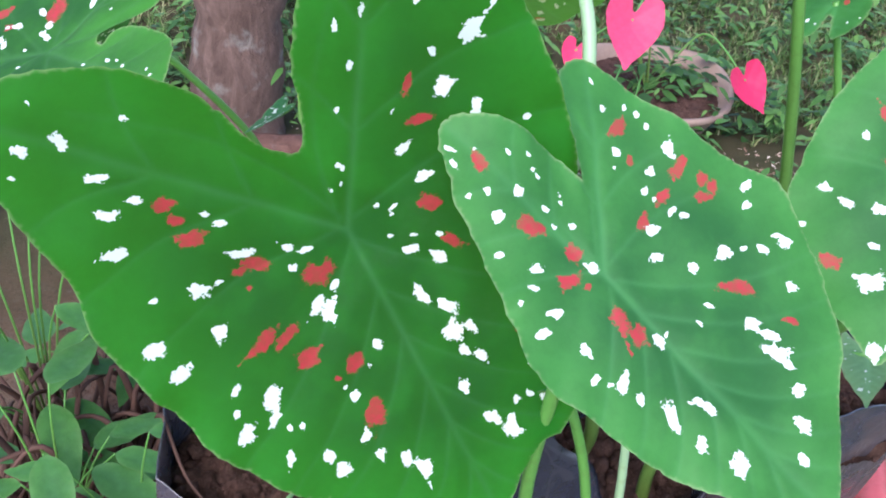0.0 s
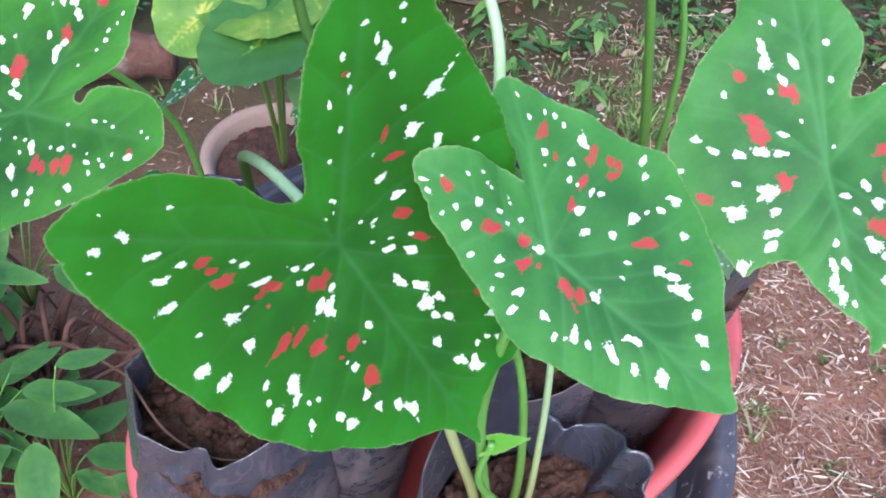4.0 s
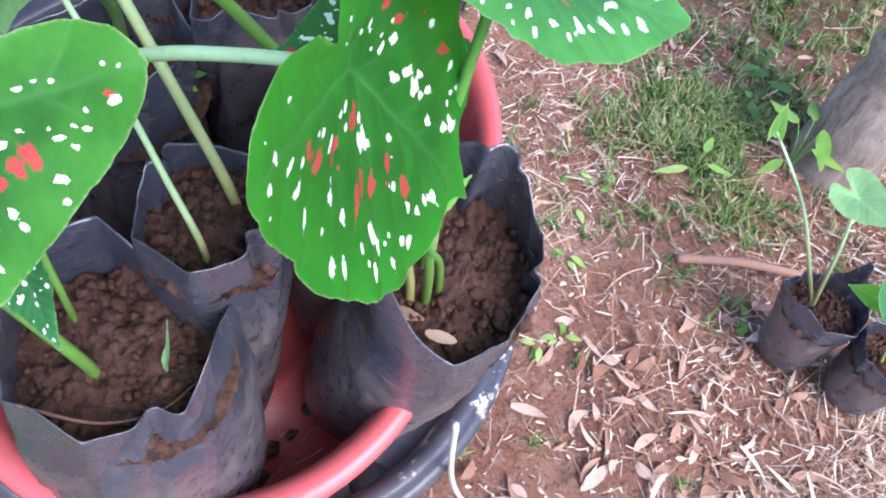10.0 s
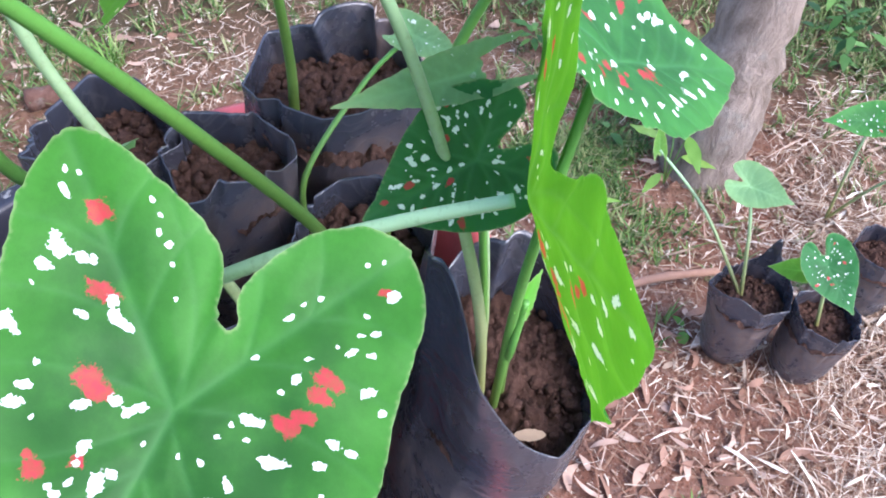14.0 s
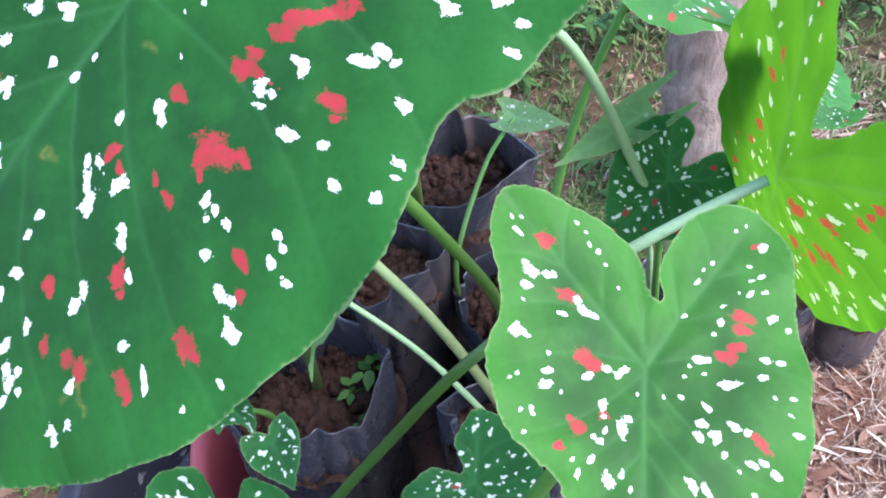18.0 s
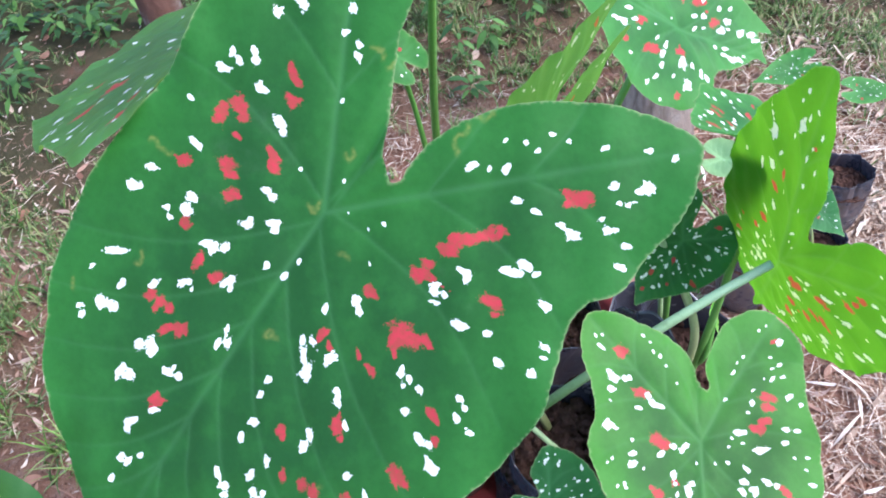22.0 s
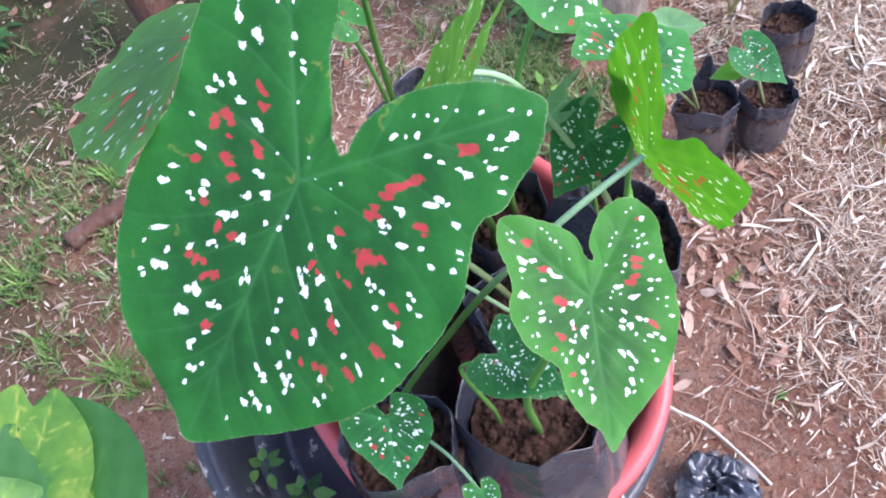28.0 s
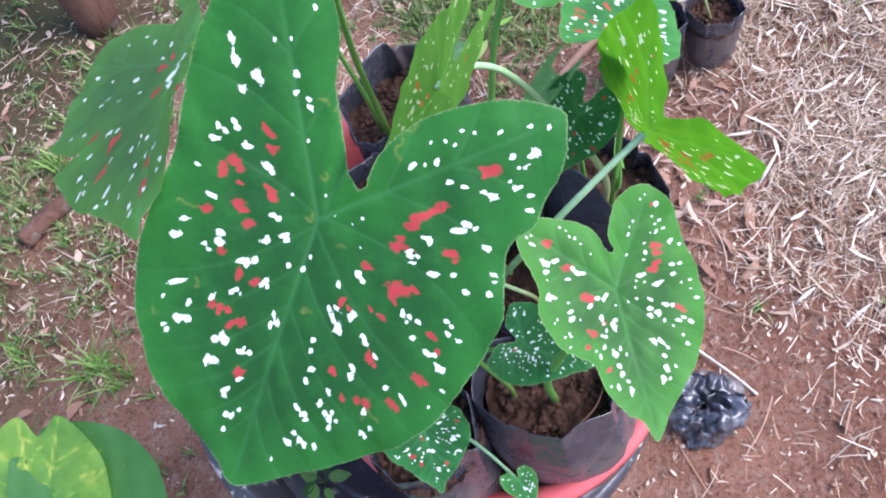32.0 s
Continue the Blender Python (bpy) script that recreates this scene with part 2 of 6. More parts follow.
red_plastic = worn_plastic("red planter plastic", (0.47, 0.085, 0.085), (0.20, 0.06, 0.05), 0.38, 0.5)
black_plastic = worn_plastic("black stand plastic", (0.042, 0.043, 0.054), (0.17, 0.15, 0.135), 0.3, 0.55, (0.5, 0.47, 0.43))
grey_plastic = worn_plastic("dark leg plastic", (0.025, 0.025, 0.03), (0.12, 0.1, 0.09), 0.45, 0.4)


def dry_material(name, a, b, c, rough=0.8):
    n = Nodes(name)
    col = n.ramp(n.island(), [(0.0, tuple(q * 0.7 for q in a)), (0.25, a), (0.6, b), (0.85, c)])
    col = n.mix(n.math("MULTIPLY", n.noise(120, 4), 0.5), col, tuple(q * 0.55 for q in a))
    n.base(col, rough, 0, 0.25)
    n.translucent(col, 0.15)
    return n.mat


straw_mat = dry_material("dry straw", (0.28, 0.165, 0.105), (0.52, 0.385, 0.27), (0.86, 0.75, 0.6))
bleached_mat = dry_material("bleached blades", (0.4, 0.29, 0.205), (0.68, 0.56, 0.43), (0.92, 0.84, 0.72))
chip_mat = dry_material("bleached leaf chips", (0.29, 0.165, 0.11), (0.5, 0.365, 0.265), (0.8, 0.69, 0.55))
litter_mat = dry_material("dry leaf litter", (0.25, 0.125, 0.08), (0.4, 0.235, 0.165), (0.6, 0.44, 0.34))
grass_mat = dry_material("grass", (0.075, 0.15, 0.035), (0.15, 0.26, 0.06), (0.36, 0.36, 0.17), 0.55)
weed_mat = dry_material("weed leaves", (0.04, 0.11, 0.025), (0.08, 0.2, 0.04), (0.15, 0.3, 0.07), 0.5)
bright_weed = dry_material("bright weed leaves", (0.12, 0.26, 0.04), (0.2, 0.36, 0.07), (0.34, 0.44, 0.14), 0.5)
pink_mat = dry_material("pink leaf", (0.6, 0.03, 0.1), (0.7, 0.05, 0.14), (0.62, 0.07, 0.15), 0.5)
root_mat = dry_material("dry roots", (0.08, 0.042, 0.03), (0.14, 0.075, 0.055), (0.24, 0.16, 0.12))
withered = dry_material("withered leaf", (0.2, 0.13, 0.08), (0.27, 0.19, 0.12), (0.33, 0.24, 0.16))
white_root = dry_material("white root", (0.6, 0.57, 0.5), (0.66, 0.62, 0.55), (0.7, 0.68, 0.6))
wicker_mat = dry_material("pale rim", (0.3, 0.2, 0.15), (0.4, 0.28, 0.21), (0.5, 0.38, 0.3))


def bark_material(name, a, b):
    n = Nodes(name)
    v = n.add("Mapping")
    n.link(n.coords(), v.inputs[0])
    v.inputs["Scale"].default_value = (1, 1, 0.35)
    f = n.noise(34, 8, 0.7, v.outputs[0], 0.6)
    c = n.ramp(f, [(0.3, a), (0.7, b)])
    c = n.mix(n.math("MULTIPLY", n.step(n.noise(13, 5), 0.55, 0.7), 0.5), c, (0.3, 0.3, 0.26))
    n.base(c, 0.9, 0, 0.2)
    n.bump(n.math("ADD", f, n.math("MULTIPLY", n.noise(160, 5, 0.7), 0.4)), 0.9, 0.012)
    return n.mat


bark_grey = bark_material("grey bark", (0.12, 0.088, 0.066), (0.42, 0.335, 0.275))
post_wood = bark_material("brown post wood", (0.085, 0.04, 0.028), (0.17, 0.09, 0.065))
bark_brown = bark_material("brown bark", (0.07, 0.042, 0.032), (0.2, 0.13, 0.1))


# ---- shapes ----
from mathutils import geometry


def mesh_of(name, verts, faces, attrs=(), smooth=True):
    me = bpy.data.meshes.new(name)
    me.from_pydata([tuple(map(float, v)) for v in verts], [], [tuple(map(int, f)) for f in faces])
    for key, values in attrs:
        me.attributes.new(key, "FLOAT", "POINT").data.foreach_set("value", np.asarray(values, np.float32))
    if smooth:
        me.polygons.foreach_set("use_smooth", [True] * len(me.polygons))
    me.update()
    return me


def thing(name, at, label, category, group="", kind=""):
    e = new(name)
    e.location = at
    e.empty_display_size = 0.02
    return tagged(e, label, category, group, kind)


def part(name, me, material, parent, label="", kind=""):
    """A mesh in world coordinates, as one part of a thing or of another part."""
    ob = new(name, me)
    base = Vector((0, 0, 0))
    up = parent
    while up is not None:
        base += up.location
        up = up.parent
    me.transform(Matrix.Translation(-base))
    me.materials.append(material)
    ob.parent = parent
    return tagged(ob, label, kind=kind)


def lone(name, me, material, label="", category="", group="", kind=""):
    ob = new(name, me)
    me.materials.append(material)
    return tagged(ob, label, category, group, kind)


def curve_through(points, n, closed=False):
    p = np.asarray(points, float)
    m = len(p)
    out = []
    spans = m if closed else m - 1
    for i in range(spans):
        q = [p[(i + k) % m] if closed else p[min(max(i + k, 0), m - 1)] for k in (-1, 0, 1, 2)]
        for s in np.arange(n) / n:
            out.append(0.5 * (2 * q[1] + (q[2] - q[0]) * s + (2 * q[0] - 5 * q[1] + 4 * q[2] - q[3]) * s * s + (3 * q[1] - q[0] - 3 * q[2] + q[3]) * s**3))
    if not closed:
        out.append(p[-1])
    return np.array(out)


def tube(name, points, r0, r1, sides=10, steps=8, wobble=0.0, seed=1):
    rng = np.random.default_rng(seed)
    c = curve_through(points, steps)
    n = len(c)
    t = np.gradient(c, axis=0)
    t /= np.linalg.norm(t, axis=1)[:, None] + 1e-9
    ref = np.array([0.31, 0.83, 0.46])
    a = np.cross(t, ref)
    a /= np.linalg.norm(a, axis=1)[:, None] + 1e-9
    b = np.cross(t, a)
    s = np.linspace(0, 1, n)
    r = (r0 + (r1 - r0) * s) * (1 + wobble * rng.normal(0, 1, n))
    ang = np.arange(sides) * 2 * np.pi / sides
    v = (c[:, None] + r[:, None, None] * (np.cos(ang)[None, :, None] * a[:, None] + np.sin(ang)[None, :, None] * b[:, None])).reshape(-1, 3)
    f = [(i * sides + k, i * sides + (k + 1) % sides, (i + 1) * sides + (k + 1) % sides, (i + 1) * sides + k) for i in range(n - 1) for k in range(sides)]
    v = np.vstack([v, c[0], c[-1]])
    f += [(n * sides, (k + 1) % sides, k) for k in range(sides)] + [(n * sides + 1, (n - 1) * sides + k, (n - 1) * sides + (k + 1) % sides) for k in range(sides)]
    return mesh_of(name, v, f, [("along", np.r_[np.repeat(s, sides), 0, 1])])


def lathe(name, profile, centre, turns=96, wobble=None):
    """A profile of (radius, height) turned about the vertical through centre."""
    p = np.asarray(profile, float)
    a = np.arange(turns) * 2 * np.pi / turns
    r, z = np.meshgrid(p[:, 0], a)[0], np.meshgrid(p[:, 1], a)[0]
    if wobble:
        dr, dz = wobble(np.meshgrid(p[:, 0], a)[1], r, z)
        r, z = r + dr, z + dz
    v = np.stack([centre[0] + r * np.cos(a)[:, None], centre[1] + r * np.sin(a)[:, None], z], -1).reshape(-1, 3)
    n = len(p)
    f = [(i * n + k, ((i + 1) % turns) * n + k, ((i + 1) % turns) * n + k + 1, i * n + k + 1) for i in range(turns) for k in range(n - 1)]
    return mesh_of(name, v, f, [("along", np.tile(np.linspace(0, 1, n), turns))])


def inside(pts, poly):
    x, y = pts[:, 0], pts[:, 1]
    hit = np.zeros(len(pts), bool)
    for (x0, y0), (x1, y1) in zip(poly, np.roll(poly, -1, 0)):
        c = (y0 > y) != (y1 > y)
        hit ^= c & (x < (x1 - x0) * (y - y0) / (y1 - y0 + 1e-12) + x0)
    return hit


def spot_field(p, spots, stretch, seed, shrink=0.9):
    """How deep a point lies in the nearest blotch: 1 in its middle, 0 at its edge. A blotch is an angular flake drawn out along the veins."""
    rng = np.random.default_rng(seed + 90)
    f = np.full(len(p), -1.0)
    for x, y, r in spots:
        size = 1.33 * shrink * max(r, 0.75) / 1000
        c = np.array([x, y]) / 1000
        turn = math.atan2(y, x) + rng.normal(0, 0.3)
        way = np.array([math.cos(turn), math.sin(turn)])
        side = np.array([-way[1], way[0]])
        n = int(rng.integers(6, 10))
        at = np.sort((np.arange(n) + rng.uniform(-0.38, 0.38, n)) * 2 * np.pi / n)
        far = rng.uniform(0.68, 1.3, n)
        if r > 2.2:
            far[rng.integers(0, n)] *= 0.55
        long = rng.uniform(1.05, 1.45) * (stretch / 1.45) ** 0.5
        near = np.abs(p - c).max(1) < size * 2.6
        d = p[near] - c
        u, v = d @ way / long, d @ side * long
        a = np.arctan2(v, u) % (2 * np.pi)
        j = np.searchsorted(at, a) - 1
        j0, j1 = j % n, (j + 1) % n
        span, t = (at[j1] - at[j0]) % (2 * np.pi), (a - at[j0]) % (2 * np.pi)
        edge = far[j0] * far[j1] * np.sin(span) / np.maximum(far[j0] * np.sin(t) + far[j1] * np.sin(span - t), 1e-4)
        f[near] = np.maximum(f[near], 1 - np.hypot(u, v) / (size * edge))
    return np.clip(f, -1, 1)


def insect_trails(p, edge, n, seed):
    """Fine winding marks that leaf miners left."""
    f = np.zeros(len(p))
    rng = np.random.default_rng(seed + 300)
    for k in range(n):
        at = rng.uniform(edge.min(0), edge.max(0)) * 0.7
        way, reach = rng.uniform(0, 6.3), rng.integers(3, 15)
        for q in range(reach):
            way += rng.normal(0, 0.95)
            to = at + np.array([math.cos(way), math.sin(way)]) * 0.0013
            near = np.abs(p - at).max(1) < 0.004
            ab = to - at
            u = np.clip((p[near] - at) @ ab / (ab @ ab), 0, 1)
            d = np.linalg.norm(p[near] - at - u[:, None] * ab, axis=1)
            f[near] = np.maximum(f[near], np.exp(-((d / 0.00045) ** 2)))
            at = to
    return f


def blade(name, axes, curl, outline, white, red, material, parent, spacing=1.4, label="", droop=None, stretch=1.45, seed=1, trails=0, lift=None):
    """A leaf blade: an outline round the stalk, filled with a fine sheet that follows the leaf's curl, its veins sunk in."""
    origin, ux, nz = (np.array(q, float) for q in axes)
    nz /= np.linalg.norm(nz)
    ux = ux - nz * (ux @ nz)
    ux /= np.linalg.norm(ux)
    vy = np.cross(nz, ux)
    edge = curve_through(outline, 6, closed=True) / 1000
    s = spacing / 1000
    keep = [edge[0]]
    for q in edge[1:]:
        if np.linalg.norm(q - keep[-1]) > s * 0.8:
            keep.append(q)
    edge = np.array(keep)
    rng = np.random.default_rng(seed)
    edge = edge + rng.normal(0, 0.00018, edge.shape)
    lo, hi = edge.min(0), edge.max(0)
    gx, gy = np.meshgrid(np.arange(lo[0], hi[0], s), np.arange(lo[1], hi[1], s * 0.866))
    gx = gx + (np.arange(gx.shape[0]) % 2)[:, None] * s / 2
    g = np.stack([gx.ravel(), gy.ravel()], -1)
    g = g[inside(g, edge)]
    far = np.min(np.linalg.norm(g[:, None, :] - edge[None, ::2], axis=2), axis=1) if len(g) < 40000 else np.ones(len(g))
    g = g[far > s * 0.75]
    pts = np.vstack([edge, g])
    ne = len(edge)
    got = geometry.delaunay_2d_cdt([Vector(q) for q in pts], [(i, (i + 1) % ne) for i in range(ne)], [], 1, 1e-7)
    p = np.array([tuple(q) for q in got[0]])
    tris = got[2]
    # veins: three main ones from the stalk, and side veins that leave them towards the margin
    tip = edge[np.argmax(edge[:, 0])]
    back = edge[edge[:, 0] < 0.1 * edge[:, 0].max()]
    lobe_l = back[np.argmax(np.linalg.norm(back, axis=1) * (back[:, 1] < 0))]
    lobe_r = back[np.argmax(np.linalg.norm(back, axis=1) * (back[:, 1] >= 0))]
    lines = []
    for end, parts in ((tip, 6), (lobe_l, 3), (lobe_r, 3)):
        lines.append((np.zeros(2), end * 0.97, 1.0))
        way = end / max(np.linalg.norm(end), 1e-6)
        for k in range(parts):
            foot = end * (0.02 + 0.8 * k / parts)
            for side in (-1, 1):
                ang = radians(58 - 4 * k) * side
                out = np.array([way[0] * np.cos(ang) - way[1] * np.sin(ang), way[0] * np.sin(ang) + way[1] * np.cos(ang)])
                reach = np.linalg.norm(end) * (0.72 - 0.5 * k / parts)
                lines.append((foot, foot + out * reach, 0.6))
    vein, ridge = np.zeros(len(p)), np.zeros(len(p))
    for a, b, w in lines:
        ab = b - a
        size = max(np.linalg.norm(ab), 1e-6)
        u = np.clip((p - a) @ ab / size**2, 0, 1)
        off = (p - a) @ np.array([-ab[1], ab[0]]) / size
        turn = np.sign(ab[0] * a[1] - ab[1] * a[0]) if w < 1 else 0.0
        d = np.hypot(off - turn * 0.09 * size * np.sin(np.pi * u), np.maximum(np.abs((p - a) @ ab / size - size / 2) - size / 2, 0))
        vein = np.maximum(vein, w * (1 - 0.6 * u) * np.exp(-((d / (0.0011 if w == 1 else 0.0007)) ** 2)))
        ridge = np.maximum(ridge, w * (1 - 0.5 * u) * np.exp(-((d / 0.0042) ** 2)))
    rim_d = np.min(np.linalg.norm(p[:, None, :] - edge[None, :], axis=2), axis=1) if len(p) * ne < 2e7 else np.concatenate([np.min(np.linalg.norm(q[:, None, :] - edge[None, :], axis=2), axis=1) for q in np.array_split(p, 8)])
    reach = np.linalg.norm(edge, axis=1).max()
    margin = np.clip(1.15 - rim_d / (0.22 * reach), 0, 1)
    u, v = p[:, 0], p[:, 1]
    k = curl
    w = k[0] + k[1] * u + k[2] * v + k[3] * u * u + k[4] * u * v + k[5] * v * v + k[6] * (np.sqrt(u * u + v * v + 0.0001) - 0.01)
    wave = np.clip(1 - rim_d / (0.12 * reach), 0, 1) ** 2 * 0.0012
    ang = np.arctan2(v, u)
    w = w + wave * (np.sin(9 * ang + seed) + 0.7 * np.sin(17 * ang + 2.1 * seed)) * reach / 0.12 - ridge * 0.0009 - vein * 0.0002
    w = w + 0.0006 * np.sin(u * 190 + seed) * np.sin(v * 210 + 2 * seed)
    if len(k) > 7:
        w = w + 8 * (k[7] * u**3 + k[8] * u * u * v + k[9] * u * v * v + k[10] * v**3)
    if lift:
        w = w + lift[3] * np.exp(-((u - lift[0]) ** 2 + (v - lift[1]) ** 2) / lift[2] ** 2)
    if droop:
        w = w - droop * np.maximum(u, 0) ** 2
    xyz = origin + u[:, None] * ux + v[:, None] * vy + w[:, None] * nz
    me = mesh_of(name, xyz, tris, [("white", spot_field(p, white, stretch, seed)), ("red", spot_field(p, red, stretch, seed + 7, 1.12)), ("vein", vein), ("trail", insect_trails(p, edge, trails, seed)), ("margin", margin), ("rim", np.clip(1 - rim_d / 0.0009, 0, 1))])
    return part(name, me, material, parent, label)


def arrow_outline(length, width, lobe=0.55, notch=0.22):
    """The outline of a small caladium leaf, mm: tip ahead, two lobes behind the stalk."""
    half = [(1, 0.0), (0.84, 0.09), (0.6, 0.26), (0.32, 0.42), (0.05, 0.5), (-0.2, 0.49), (-0.42, 0.4), (-lobe, 0.24), (-lobe * 0.9, 0.12), (-notch * 1.3, 0.04), (-notch, 0.0)]
    full = half + [(x, -y) for x, y in half[-2:0:-1]]
    return [(x * length, y * width) for x, y in full]


def random_spots(rng, outline, n, small, big):
    o = np.array(outline)
    out = []
    while len(out) < n:
        q = rng.uniform(o.min(0), o.max(0))
        if inside(q[None] * 1.12, o)[0] and np.linalg.norm(q) > 4:
            out.append((q[0], q[1], rng.uniform(small, big)))
    return out


def small_leaf(parent, at, way, normal, length, width, material, seed, whites=40, reds=6, big=1.6, lobe=0.55, notch=0.2, fold=0.25, droop=0.6, spacing=1.5, label=""):
    rng = np.random.default_rng(seed)
    o = arrow_outline(length, width, lobe, notch)
    s = max(0.75, length / 70)
    return blade("leaf", (at, way, normal), (0, 0, 0, 0, rng.uniform(-0.4, 0.4), 0, fold), o, random_spots(rng, o, whites, 0.5 * s, big * s), random_spots(rng, o, reds, 1.0 * s, 2.2 * s), material, parent, spacing, label, droop, seed=seed)


# ---- ground ----
def ground_height(x, y):
    return 0.012 * np.sin(3.1 * x + 1.2) * np.sin(2.7 * y) + 0.006 * np.sin(11 * x + 2 * y) + 0.004 * np.sin(23 * y - 7 * x) - 0.004


def ground():
    near = np.arange(-1.2, 3.2, 0.04)
    far = np.array([3.4, 3.8, 4.5, 5.5, 7, 9, 12, 17, 25, 40, 70, 120])
    xs = np.r_[-far[::-1] + 2, near, far]
    ys = np.r_[-far[::-1] + 2, near, far]
    gx, gy = np.meshgrid(xs, ys)
    rng = np.random.default_rng(3)
    gz = ground_height(gx, gy) + rng.normal(0, 0.0025, gx.shape)
    n = len(xs)
    f = [(j * n + i, j * n + i + 1, (j + 1) * n + i + 1, (j + 1) * n + i) for j in range(len(ys) - 1) for i in range(n - 1)]
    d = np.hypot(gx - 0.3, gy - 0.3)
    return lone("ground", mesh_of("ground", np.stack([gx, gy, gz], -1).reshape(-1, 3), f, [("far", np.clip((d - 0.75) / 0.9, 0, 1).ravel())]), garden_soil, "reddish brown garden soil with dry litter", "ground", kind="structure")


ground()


def strips(name, xy, length, width, rng, lift, bend, pointed=True, tilt=0.25, segs=3):
    """Many narrow blades lying or standing on the ground, as one mesh."""
    n = len(xy)
    yaw = rng.uniform(0, 2 * np.pi, n)
    way = np.stack([np.cos(yaw), np.sin(yaw)], -1)
    side = np.stack([-way[:, 1], way[:, 0]], -1)
    z0 = ground_height(xy[:, 0], xy[:, 1]) + lift[0] + rng.uniform(0, lift[1], n)
    rise = rng.normal(0, tilt, n)
    curl = rng.normal(0, bend, n)
    vs = []
    for i in range(segs + 1):
        s = i / segs
        c = xy + way * ((s - 0.5) * length)[:, None] + side * (curl * length * (s - 0.5) ** 2)[:, None]
        z = z0 + rise * length * (s - 0.5) * 0.35 + np.abs(curl) * length * 0.25 * (0.25 - (s - 0.5) ** 2)
        w = width * ((np.sin(np.pi * (0.08 + 0.84 * s))) if pointed else 1.0)
        twist = 0.4 * width * np.sin(3 * s + yaw)
        vs.append(np.c_[c + side * w[:, None] / 2, z + twist])
        vs.append(np.c_[c - side * w[:, None] / 2, z - twist * 0.5])
    v = np.stack(vs, 1).reshape(-1, 3)
    k = 2 * (segs + 1)
    base = (np.arange(n) * k)[:, None, None]
    quad = np.array([[2 * i, 2 * i + 1, 2 * i + 3, 2 * i + 2] for i in range(segs)])[None]
    return mesh_of(name, v, (base + quad).reshape(-1, 4), smooth=True)


def scatter(rng, n, x, y, keep=None):
    p = np.stack([rng.uniform(*x, n), rng.uniform(*y, n)], -1)
    return p[keep(p) > rng.uniform(0, 1, n)] if keep else p


def patchy(p, sx, sy, seed):
    return 0.5 + 0.5 * np.sin(p[:, 0] * sx + seed) * np.sin(p[:, 1] * sy + 1.7 * seed)


